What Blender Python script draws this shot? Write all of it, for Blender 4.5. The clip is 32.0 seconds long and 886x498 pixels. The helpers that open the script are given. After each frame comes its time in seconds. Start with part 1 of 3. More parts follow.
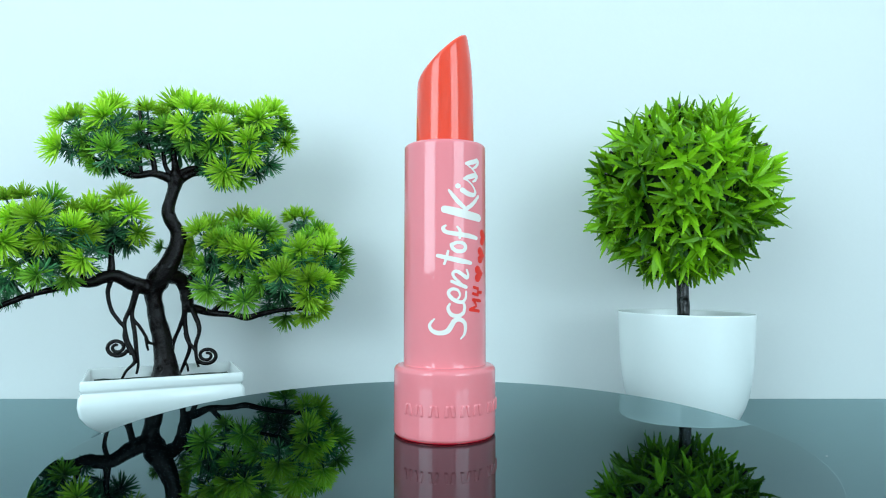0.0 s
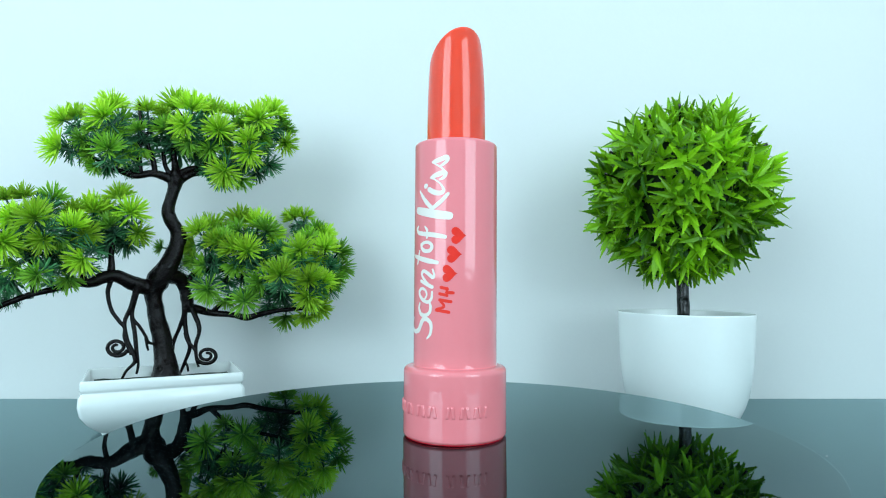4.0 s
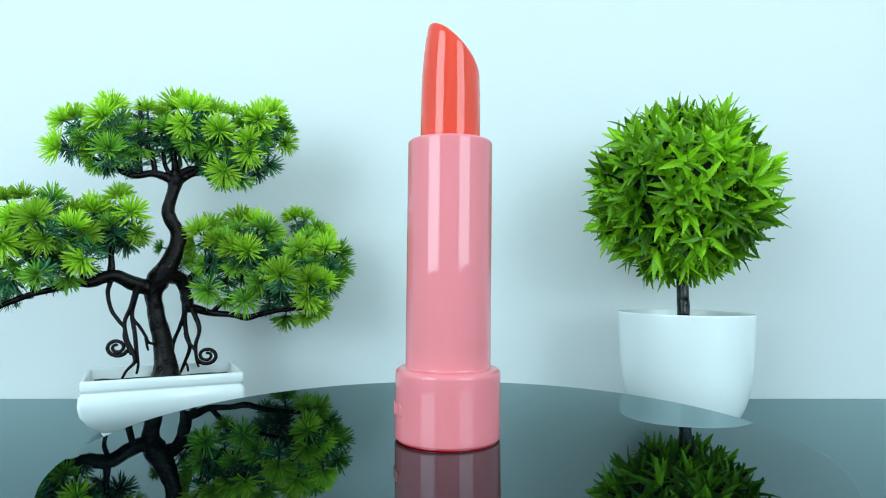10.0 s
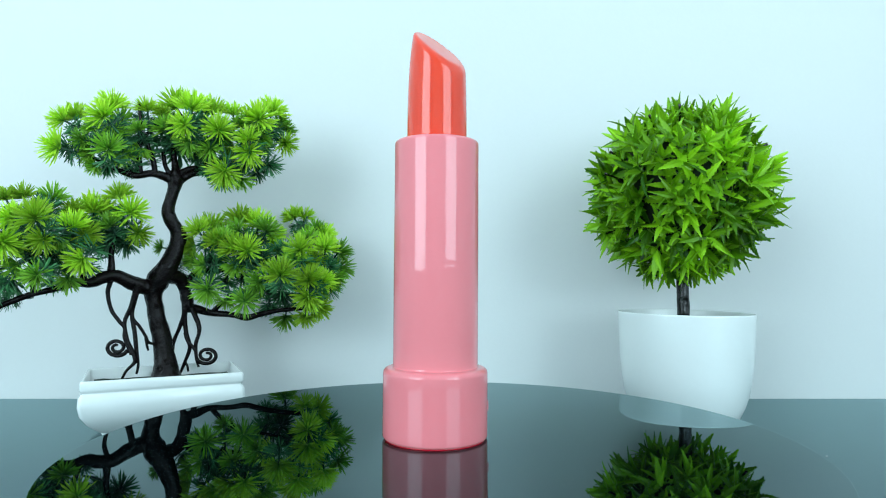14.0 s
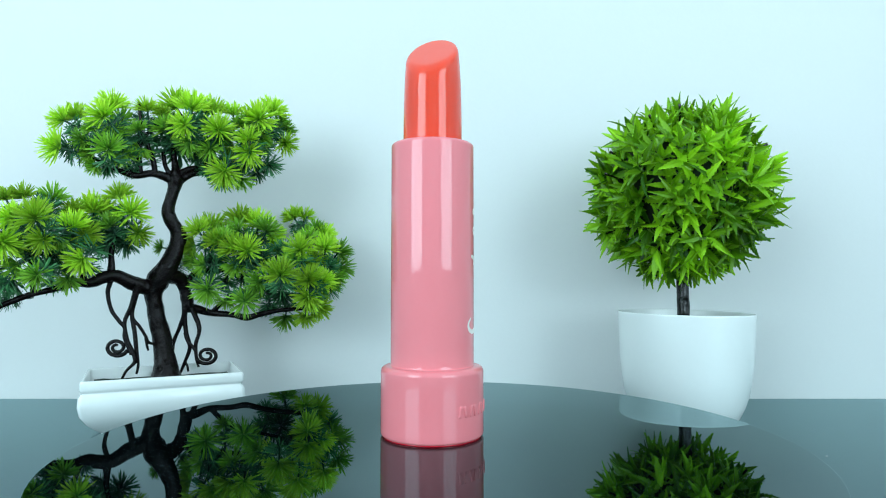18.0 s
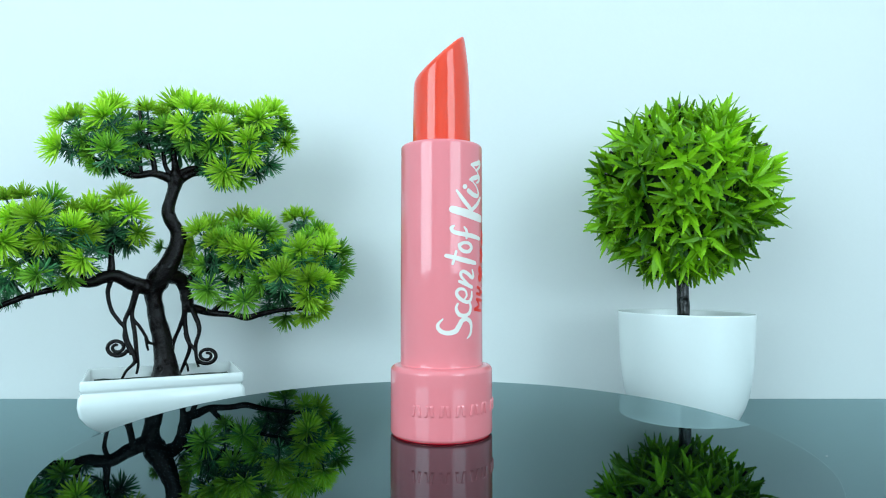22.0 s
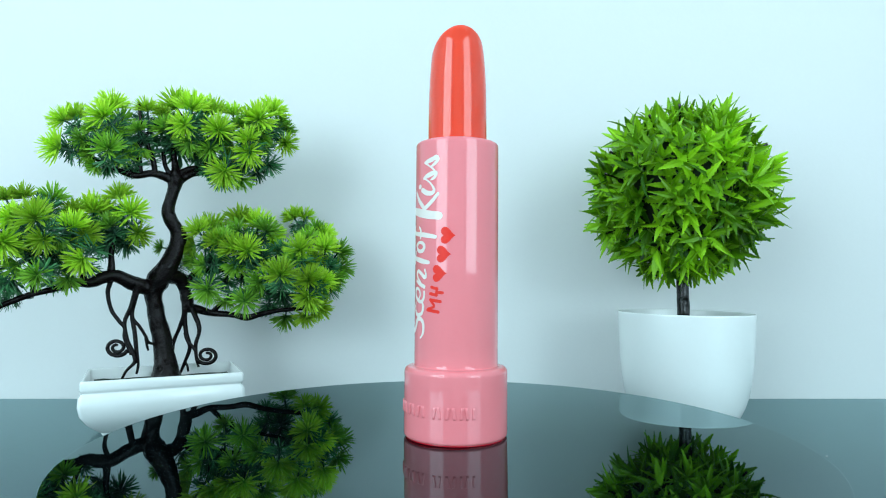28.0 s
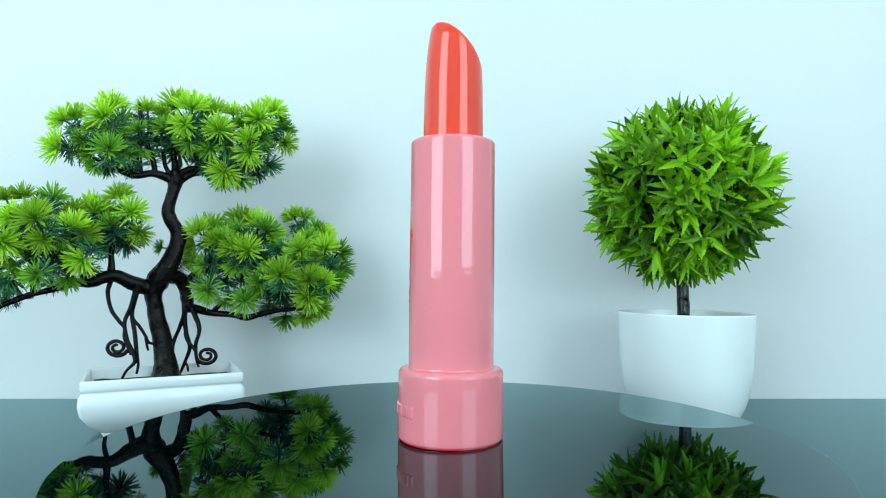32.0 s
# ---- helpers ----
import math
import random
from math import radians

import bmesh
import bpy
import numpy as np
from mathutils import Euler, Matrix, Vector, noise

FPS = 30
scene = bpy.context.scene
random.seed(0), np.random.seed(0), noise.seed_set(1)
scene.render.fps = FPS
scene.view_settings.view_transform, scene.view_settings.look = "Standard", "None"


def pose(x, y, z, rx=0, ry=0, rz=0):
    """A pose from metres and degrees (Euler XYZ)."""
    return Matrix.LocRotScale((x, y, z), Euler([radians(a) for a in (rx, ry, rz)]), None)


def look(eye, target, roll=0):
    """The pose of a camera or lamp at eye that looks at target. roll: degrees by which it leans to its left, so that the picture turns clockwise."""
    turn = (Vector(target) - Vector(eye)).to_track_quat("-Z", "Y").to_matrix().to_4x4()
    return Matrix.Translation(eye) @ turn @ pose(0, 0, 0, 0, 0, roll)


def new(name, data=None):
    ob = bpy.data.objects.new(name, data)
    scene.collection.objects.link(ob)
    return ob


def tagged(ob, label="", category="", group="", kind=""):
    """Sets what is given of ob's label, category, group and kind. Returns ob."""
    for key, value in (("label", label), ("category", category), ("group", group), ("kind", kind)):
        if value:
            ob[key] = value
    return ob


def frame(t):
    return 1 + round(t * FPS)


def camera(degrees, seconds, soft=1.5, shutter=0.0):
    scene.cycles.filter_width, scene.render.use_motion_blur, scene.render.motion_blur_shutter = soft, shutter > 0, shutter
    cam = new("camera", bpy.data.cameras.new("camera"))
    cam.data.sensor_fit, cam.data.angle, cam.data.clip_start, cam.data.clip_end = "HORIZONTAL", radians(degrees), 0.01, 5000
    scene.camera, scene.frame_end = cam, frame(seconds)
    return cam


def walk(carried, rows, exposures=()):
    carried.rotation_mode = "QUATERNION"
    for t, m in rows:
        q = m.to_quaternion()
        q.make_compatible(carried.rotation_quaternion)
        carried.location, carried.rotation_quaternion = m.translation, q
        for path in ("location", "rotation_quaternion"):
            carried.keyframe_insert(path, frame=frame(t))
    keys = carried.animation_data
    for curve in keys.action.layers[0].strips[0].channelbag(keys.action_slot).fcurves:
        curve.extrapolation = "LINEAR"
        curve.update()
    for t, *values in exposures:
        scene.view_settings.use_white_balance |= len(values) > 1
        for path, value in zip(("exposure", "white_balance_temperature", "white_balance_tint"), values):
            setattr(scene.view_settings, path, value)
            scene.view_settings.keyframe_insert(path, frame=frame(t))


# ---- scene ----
# Plan, in metres: the table top is z = 0, the camera stands over x = 0, y = 0 and looks along +y.
EYE = (0.0, 0.0, 0.103)
PLATE_TOP = 0.0411
AXIS = (0.0002, 0.2516)          # the turntable's axis
TURN = 360 / 23.0                # degrees a second, clockwise from above
WALL = 0.544

cam = camera(69.66, 32.0, soft=1.08)
walk(cam, [(0.0, pose(*EYE, 92.464)), (32.0, pose(*EYE, 92.464))])

# ---------------------------------------------------------------- light
world = bpy.data.worlds.new("room_air")
scene.world = world
world.use_nodes = True
world.node_tree.nodes["Background"].inputs[0].default_value = (0.8, 0.95, 1.0, 1)
world.node_tree.nodes["Background"].inputs[1].default_value = 0.05


def softbox(at, aim, width, height, watts, colour):
    data = bpy.data.lights.new("softbox", "AREA")
    data.shape, data.size, data.size_y = "RECTANGLE", width, height
    data.energy, data.color, data.spread = watts, colour, radians(170)
    ob = new("softbox", data)
    ob.matrix_world = look(at, aim)
    return ob


COOL = (0.650, 0.896, 1.0)
# two tall panels on stands, either side behind the camera
softbox((-1.005, -0.810, 0.70), (0.0, 0.40, 0.60), 0.82, 1.16, 17.5, COOL)
softbox((0.920, -0.885, 0.70), (-0.25, 0.40, 0.60), 0.78, 1.16, 13.7, COOL)


# ---------------------------------------------------------------- materials
def surface(name, colour, rough=0.5, vary=0.08, coarse=12.0, grain=300.0, bump=0.0, coat=0.0, spread=0.0,
            through_light=0.0, second=None, wear=0.05, ior=1.5, spec=0.5, root=None, coat_ior=1.39, ripple=0.0):
    """A procedural surface: two scales of variation, fine relief, gloss that varies a little."""
    m = bpy.data.materials.new(name)
    m.use_nodes = True
    n, ln = m.node_tree.nodes, m.node_tree.links
    b = n["Principled BSDF"]
    b.inputs["IOR"].default_value = ior
    b.inputs["Coat Weight"].default_value = coat
    b.inputs["Specular IOR Level"].default_value = spec
    b.inputs["Coat Roughness"].default_value = 0.012
    b.inputs["Coat IOR"].default_value = coat_ior
    tc = n.new("ShaderNodeTexCoord")
    big, fine = n.new("ShaderNodeTexNoise"), n.new("ShaderNodeTexNoise")
    for node, s in ((big, coarse), (fine, grain)):
        node.inputs["Scale"].default_value = s
        node.inputs["Detail"].default_value = 4.0
        ln.new(tc.outputs["Object"], node.inputs["Vector"])
    both = n.new("ShaderNodeMath")
    both.operation = "MULTIPLY_ADD"
    both.inputs[1].default_value = 0.4
    ln.new(fine.outputs["Fac"], both.inputs[0])
    ln.new(big.outputs["Fac"], both.inputs[2])
    value = n.new("ShaderNodeMapRange")
    value.inputs["From Min"].default_value, value.inputs["From Max"].default_value = 0.35, 1.05
    value.inputs["To Min"].default_value, value.inputs["To Max"].default_value = 1 - vary, 1 + vary
    ln.new(both.outputs[0], value.inputs["Value"])
    hsv = n.new("ShaderNodeHueSaturation")
    hsv.inputs["Color"].default_value = (*colour, 1)
    last = value.outputs["Result"]
    if second:
        mix = n.new("ShaderNodeMix")
        mix.data_type = "RGBA"
        mix.inputs[6].default_value, mix.inputs[7].default_value = (*colour, 1), (*second, 1)
        info = n.new("ShaderNodeObjectInfo")
        geo = n.new("ShaderNodeNewGeometry")
        add = n.new("ShaderNodeMath")
        add.operation = "MULTIPLY_ADD"
        add.inputs[1].default_value = 0.45
        scaled = n.new("ShaderNodeMath")
        scaled.operation = "MULTIPLY"
        scaled.inputs[1].default_value = 0.55
        ln.new(info.outputs["Random"], scaled.inputs[0])
        ln.new(geo.outputs["Random Per Island"], add.inputs[0])
        ln.new(scaled.outputs[0], add.inputs[2])
        ln.new(add.outputs[0], mix.inputs[0])
        ln.new(mix.outputs[2], hsv.inputs["Color"])
        if root:                                              # shade inside the tuft put into the colour: dark needle root, lighter tip
            far, tip, root_shade = n.new("ShaderNodeVectorMath"), n.new("ShaderNodeMapRange"), n.new("ShaderNodeMix")
            far.operation, root_shade.data_type = "LENGTH", "RGBA"
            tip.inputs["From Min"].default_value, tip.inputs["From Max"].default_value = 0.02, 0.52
            root_shade.inputs[6].default_value = (*root, 1)
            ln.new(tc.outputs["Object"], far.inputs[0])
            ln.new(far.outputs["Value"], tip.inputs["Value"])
            ln.new(tip.outputs["Result"], root_shade.inputs[0])
            ln.new(mix.outputs[2], root_shade.inputs[7])
            ln.new(root_shade.outputs[2], hsv.inputs["Color"])
    if spread:
        info = n.new("ShaderNodeObjectInfo")
        r = n.new("ShaderNodeMapRange")
        r.inputs["To Min"].default_value, r.inputs["To Max"].default_value = 1 - spread, 1 + spread
        ln.new(info.outputs["Random"], r.inputs["Value"])
        mul = n.new("ShaderNodeMath")
        mul.operation = "MULTIPLY"
        ln.new(last, mul.inputs[0])
        ln.new(r.outputs["Result"], mul.inputs[1])
        last = mul.outputs[0]
    ln.new(last, hsv.inputs["Value"])
    ln.new(hsv.outputs["Color"], b.inputs["Base Color"])
    gloss = n.new("ShaderNodeMapRange")
    gloss.inputs["To Min"].default_value, gloss.inputs["To Max"].default_value = max(0.0, rough - wear), rough + wear
    ln.new(big.outputs["Fac"], gloss.inputs["Value"])
    ln.new(gloss.outputs["Result"], b.inputs["Roughness"])
    if bump:
        bp = n.new("ShaderNodeBump")
        bp.inputs["Strength"].default_value = 0.5
        bp.inputs["Distance"].default_value = bump
        ln.new(fine.outputs["Fac"], bp.inputs["Height"])
        ln.new(bp.outputs["Normal"], b.inputs["Normal"])
    if ripple:                                                # slow waves in the moulded gloss
        wave, wp = n.new("ShaderNodeTexNoise"), n.new("ShaderNodeBump")
        wave.inputs["Scale"].default_value, wave.inputs["Detail"].default_value = 170.0, 3.0
        wp.inputs["Strength"].default_value, wp.inputs["Distance"].default_value = 1.0, ripple
        ln.new(tc.outputs["Object"], wave.inputs["Vector"])
        ln.new(wave.outputs["Fac"], wp.inputs["Height"])
        ln.new(wp.outputs["Normal"], b.inputs["Coat Normal"])
    if through_light:
        tl = n.new("ShaderNodeBsdfTranslucent")
        ln.new(hsv.outputs["Color"], tl.inputs["Color"])
        ms = n.new("ShaderNodeMixShader")
        ms.inputs[0].default_value = through_light
        ln.new(b.outputs[0], ms.inputs[1])
        ln.new(tl.outputs[0], ms.inputs[2])
        ln.new(ms.outputs[0], n["Material Output"].inputs["Surface"])
    return m


def dark_glass(name, base, gloss, rough, wear, ior):
    """Near-black glass: a faint body colour under a slightly tinted Fresnel reflection."""
    m = bpy.data.materials.new(name)
    m.use_nodes = True
    n, ln = m.node_tree.nodes, m.node_tree.links
    n.remove(n["Principled BSDF"])
    tc, smear = n.new("ShaderNodeTexCoord"), n.new("ShaderNodeTexNoise")
    smear.inputs["Scale"].default_value, smear.inputs["Detail"].default_value = 14.0, 5.0
    ln.new(tc.outputs["Object"], smear.inputs["Vector"])
    r = n.new("ShaderNodeMapRange")
    r.inputs["To Min"].default_value, r.inputs["To Max"].default_value = max(0.0, rough - wear), rough + wear
    ln.new(smear.outputs["Fac"], r.inputs["Value"])
    body, shine, fres, mix = n.new("ShaderNodeBsdfDiffuse"), n.new("ShaderNodeBsdfGlossy"), n.new("ShaderNodeFresnel"), n.new("ShaderNodeMixShader")
    body.inputs["Color"].default_value, shine.inputs["Color"].default_value = (*base, 1), (*gloss, 1)
    fres.inputs["IOR"].default_value = ior
    ln.new(r.outputs["Result"], shine.inputs["Roughness"])
    ln.new(fres.outputs[0], mix.inputs[0])
    ln.new(body.outputs[0], mix.inputs[1])
    ln.new(shine.outputs[0], mix.inputs[2])
    ln.new(mix.outputs[0], n["Material Output"].inputs["Surface"])
    return m


WALL_PAINT = surface("matt_white_wall", (0.684, 0.695, 0.690), 0.7, 0.02, 3, 400, 0.0001)
# unseen room sides, kept this pale to throw fill light back
ROOM_PAINT = surface("bounce_wall_white", (0.92, 0.92, 0.92), 0.8, 0.03, 3, 200)
CEILING_PAINT = surface("bounce_ceiling_white", (0.92, 0.92, 0.92), 0.9, 0.03, 3, 200)
FLOOR_GREY = surface("pale_bounce_floor", (0.88, 0.88, 0.88), 0.6, 0.1, 5, 100)
TABLE_BLACK = dark_glass("black_gloss_table", (0.010, 0.022, 0.026), (0.73, 0.97, 1.0), 0.12, 0.03, 1.78)
PLATE_BLACK = dark_glass("black_glass", (0.001, 0.002, 0.0025), (0.74, 0.97, 1.0), 0.012, 0.008, 1.66)
PLINTH = surface("black_plastic", (0.02, 0.02, 0.02), 0.4, 0.1)
PINK = surface("pink_lacquer", (0.81, 0.200, 0.225), 0.45, 0.02, 40, 900, coat=1.0, spec=0.15, wear=0.03, coat_ior=1.51, ripple=0.00006)
ORANGE = surface("orange_red_lacquer", (0.80, 0.042, 0.009), 0.45, 0.02, 40, 900, coat=1.0, spec=0.1, wear=0.03, coat_ior=1.52, ripple=0.00003)
WHITE_INK = surface("white_ink", (0.78, 0.71, 0.66), 0.35, 0.03, 90, 900)
FOOT_RED = surface("clear_red_plastic", (0.62, 0.010, 0.028), 0.2, 0.04, 60, 600, coat=0.4)
RED_INK = surface("red_ink", (0.80, 0.034, 0.022), 0.35, 0.12, 150, 900, spec=0.15)
PORCELAIN = surface("white_glazed_ceramic", (0.80, 0.832, 0.82), 0.16, 0.02, 20, 300)
POT_WHITE = surface("white_satin_plastic", (0.80, 0.832, 0.82), 0.30, 0.02, 20, 300, coat=0.5, ripple=0.00004)
MOSS = surface("olive_foam", (0.05, 0.058, 0.03), 0.9, 0.4, 120, 900, 0.001)
CRUMB_WHITE = surface("pale_crumb", (0.35, 0.35, 0.34), 0.6, 0.2, 400, 2000)
TURF = surface("dark_green_turf", (0.012, 0.035, 0.016), 0.9, 0.5, 150, 1200, 0.0012)
BARK = surface("dark_brown_moulded_bark", (0.0050, 0.0028, 0.0028), 0.24, 0.5, 120, 420, 0.0018, ior=1.4, spec=0.26)
STEM_GREEN = surface("dark_green_plastic_stem", (0.016, 0.07, 0.035), 0.45, 0.3, 120, 600)
# root: darkened needle base, painted shade at the heart of each tuft
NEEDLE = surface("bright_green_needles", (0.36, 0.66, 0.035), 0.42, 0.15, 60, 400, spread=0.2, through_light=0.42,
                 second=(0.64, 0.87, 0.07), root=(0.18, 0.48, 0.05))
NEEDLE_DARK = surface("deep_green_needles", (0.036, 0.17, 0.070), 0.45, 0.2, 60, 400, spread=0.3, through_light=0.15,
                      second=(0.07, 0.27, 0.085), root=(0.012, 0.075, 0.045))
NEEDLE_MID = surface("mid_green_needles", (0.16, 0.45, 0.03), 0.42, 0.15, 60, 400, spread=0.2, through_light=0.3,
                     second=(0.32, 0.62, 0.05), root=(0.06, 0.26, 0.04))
LEAF = surface("fresh_green_leaves", (0.024, 0.165, 0.003), 0.34, 0.2, 60, 500, spread=0.35, through_light=0.26, spec=0.34,
               second=(0.35, 0.69, 0.016))
# almost black, so that the gaps between leaves get painted shade
CORE = surface("gap_shade_ball_core", (0.006, 0.016, 0.006), 0.9, 0.4, 80, 500, 0.001)
STEM_BLACK = surface("black_brown_stem", (0.0035, 0.003, 0.003), 0.16, 0.5, 260, 420, 0.0009, spec=0.5)


# ---------------------------------------------------------------- mesh helpers
def mesh_object(name, verts, faces, material, parent=None, label="", smooth=True):
    me = bpy.data.meshes.new(name)
    me.from_pydata(verts, [], faces)
    me.materials.append(material)
    if smooth:
        me.polygons.foreach_set("use_smooth", [True] * len(me.polygons))
    me.update()
    ob = new(name, me)
    ob.parent = parent
    if label:
        tagged(ob, label)
    return ob


def part(name, bm, material, parent=None, label="", smooth=True):
    bmesh.ops.recalc_face_normals(bm, faces=bm.faces)
    me = bpy.data.meshes.new(name)
    bm.to_mesh(me)
    bm.free()
    me.materials.append(material)
    if smooth:
        me.polygons.foreach_set("use_smooth", [True] * len(me.polygons))
    ob = new(name, me)
    ob.parent = parent
    if label:
        tagged(ob, label)
    return ob


def box(x0, x1, y0, y1, z0, z1, bevel=0.0):
    bm = bmesh.new()
    bmesh.ops.create_cube(bm, size=1)
    for v in bm.verts:
        v.co = ((x0 + x1) / 2 + v.co.x * (x1 - x0), (y0 + y1) / 2 + v.co.y * (y1 - y0), (z0 + z1) / 2 + v.co.z * (z1 - z0))
    if bevel:
        bmesh.ops.bevel(bm, geom=bm.edges[:], offset=bevel, segments=2, affect="EDGES", profile=0.5)
    return bm


def lathe(profile, sides=96):
    """A bmesh turned round z from (radius, height) pairs; a zero radius closes it."""
    bm = bmesh.new()
    rings = []
    for r, z in profile:
        if r < 1e-6:
            rings.append([bm.verts.new((0, 0, z))])
        else:
            rings.append([bm.verts.new((r * math.cos(2 * math.pi * k / sides), r * math.sin(2 * math.pi * k / sides), z))
                          for k in range(sides)])
    for a, b in zip(rings, rings[1:]):
        for k in range(sides):
            j = (k + 1) % sides
            if len(a) == 1 and len(b) > 1:
                bm.faces.new((a[0], b[k], b[j]))
            elif len(b) == 1 and len(a) > 1:
                bm.faces.new((a[k], a[j], b[0]))
            elif len(a) > 1:
                bm.faces.new((a[k], a[j], b[j], b[k]))
    return bm


def arc(cx, cz, r, a0, a1, steps=6):
    return [(cx + r * math.cos(radians(a0 + (a1 - a0) * i / steps)), cz + r * math.sin(radians(a0 + (a1 - a0) * i / steps)))
            for i in range(steps + 1)]


def glide(points, steps=5):
    """Catmull-Rom through tuples of any length."""
    pts = [np.array(p, float) for p in points]
    pts = [2 * pts[0] - pts[1]] + pts + [2 * pts[-1] - pts[-2]]
    out = []
    for i in range(1, len(pts) - 2):
        p0, p1, p2, p3 = pts[i - 1:i + 3]
        for s in range(steps):
            t = s / steps
            out.append(0.5 * (2 * p1 + (p2 - p0) * t + (2 * p0 - 5 * p1 + 4 * p2 - p3) * t * t + (3 * p1 - p0 - 3 * p2 + p3) * t ** 3))
    out.append(pts[-2])
    return out


def tube(points, sides=10, steps=5, rough=0.0, seed=0.0):
    """Vertices and faces of a tapered tube along (x, y, z, radius)."""
    path = glide(points, steps)
    verts, faces = [], []
    side = Vector((0.3, 1, 0.1)).normalized()
    for i, p in enumerate(path):
        a, b = path[max(0, i - 1)], path[min(len(path) - 1, i + 1)]
        d = Vector((b - a)[:3]).normalized()
        side = (side - d * side.dot(d)).normalized()
        other = d.cross(side)
        for k in range(sides):
            w = 2 * math.pi * k / sides
            out = side * math.cos(w) + other * math.sin(w)
            r = p[3]
            c = Vector(p[:3]) + out * r
            if rough:
                n = Vector((c.x * 300 + seed, c.y * 300, c.z * 110))
                r *= 1 + rough * noise.noise(n) + 0.4 * rough * noise.noise(n * 2.7)
                c = Vector(p[:3]) + out * r
            verts.append(tuple(c))
    for i in range(len(path) - 1):
        for k in range(sides):
            j = (k + 1) % sides
            faces.append((i * sides + k, i * sides + j, (i + 1) * sides + j, (i + 1) * sides + k))
    n = len(verts)
    verts += [tuple(path[0][:3]), tuple(path[-1][:3])]
    for k in range(sides):
        j = (k + 1) % sides
        faces.append((n, j, k))
        faces.append((n + 1, (len(path) - 1) * sides + k, (len(path) - 1) * sides + j))
    return verts, faces


def thing(name, at, label, category, group=""):
    ob = new(name)
    ob.empty_display_size = 0.02
    ob.matrix_basis = at
    return tagged(ob, label, category, group)


# ---------------------------------------------------------------- the setting
def room():
    # all but the north wall are unseen, set close to bounce fill light
    west, east, south, top, low = -1.40, 1.30, -1.25, 1.50, -0.75
    back = WALL + 0.10
    for name, sides, paint, label, kind in (
            ("wall_north", (west, east, WALL, back, low, top), WALL_PAINT, "plain matt white backdrop wall", "wall"),
            ("wall_south", (west - 0.10, east + 0.10, south - 0.10, south, low, top), ROOM_PAINT, "unseen white room wall added for bounce light", "wall"),
            ("wall_west", (west - 0.10, west, south, back, low, top), ROOM_PAINT, "unseen white room wall added for bounce light", "wall"),
            ("wall_east", (east, east + 0.10, south, back, low, top), ROOM_PAINT, "unseen white room wall added for bounce light", "wall"),
            ("ceiling", (west - 0.10, east + 0.10, south - 0.10, back, top, top + 0.10), CEILING_PAINT, "unseen white ceiling added for bounce light", "ceiling"),
            ("floor", (west - 0.10, east + 0.10, south - 0.10, back, low - 0.10, low), FLOOR_GREY, "unseen pale floor added for bounce light", "floor")):
        tagged(part(name, box(*sides), paint, smooth=False), label, kind, kind="structure")
    tagged(part("table_top", box(-0.77, 0.77, 0.07, WALL - 0.001, -0.03, 0.0, 0.002), TABLE_BLACK, smooth=False),
           "glossy black table top against the white wall", "table", kind="structure")


room()


# ---------------------------------------------------------------- the turntable
def turntable():
    t = thing("turntable", pose(AXIS[0] - 0.0006, AXIS[1] - 0.0050, 0), "round black glass turntable turning on the table", "turntable")
    part("plinth", lathe([(0, 0), (0.095, 0)] + arc(0.094, 0.002, 0.002, -45, 0, 3) + arc(0.090, 0.029, 0.004, 0, 90, 4) + [(0, 0.033)]),
         PLINTH, t, "black plastic turntable foot")
    e = 0.0004
    rings = [(0.1331 - e - 0.0003, PLATE_TOP), (0.1331 - e - 0.0008, PLATE_TOP)] + [(0.130 - 0.005 * k, PLATE_TOP) for k in range(26)] + [(0, PLATE_TOP)]
    bm = lathe([(0, 0.034)] + arc(0.1331 - e, 0.034 + e, e, -90, 0, 4) + arc(0.1331 - e, PLATE_TOP - e, e, 0, 90, 6) + rings, 192)
    for v in bm.verts:                                        # the pressed glass is not quite flat
        if v.co.z > PLATE_TOP - 1e-6:
            v.co.z += 0.00005 * noise.noise(Vector((v.co.x * 22, v.co.y * 22, 4.0)))
    plate = part("plate", bm, PLATE_BLACK, t, "glossy black glass plate with a polished edge")
    return t, plate


table_turner, glass_plate = turntable()

# ---------------------------------------------------------------- the lipstick
SLEEVE_R, COLLAR_R = 0.0164, 0.0202


def on_sleeve(s, z, lift=0.00007, radius=SLEEVE_R):
    """A place on the sleeve from millimetres round and up."""
    a = s * 0.001 / radius
    return ((radius + lift) * math.sin(a), -(radius + lift) * math.cos(a), z * 0.001)


def brush(strokes, bold=1.14):
    """Vertices and faces of brush strokes (round, up, width in millimetres) laid on the sleeve."""
    verts, faces = [], []
    for k, stroke in enumerate(strokes):
        path = glide([(a, b, w if w > 2.2 else w * bold) for a, b, w in stroke], 6)
        first = len(verts)
        lift = 0.00007 + 0.00002 * k
        rows = []
        for i, p in enumerate(path):
            a, b = path[max(0, i - 1)], path[min(len(path) - 1, i + 1)]
            d = (b - a)[:2]
            d = d / (np.hypot(*d) + 1e-9)
            rows.append((p, d))
        full = []
        for c in (0.95, 0.6):
            p, d = rows[0]
            full.append((p[:2] - d * p[2] / 2 * c, d, p[2] * math.sqrt(1 - c * c)))
        full += [(p[:2], d, p[2]) for p, d in rows]
        for c in (0.6, 0.95):
            p, d = rows[-1]
            full.append((p[:2] + d * p[2] / 2 * c, d, p[2] * math.sqrt(1 - c * c)))
        for c, d, w in full:
            n = np.array((-d[1], d[0])) * w / 2
            for q in (c + n, c, c - n):
                verts.append(on_sleeve(q[0], q[1], lift))
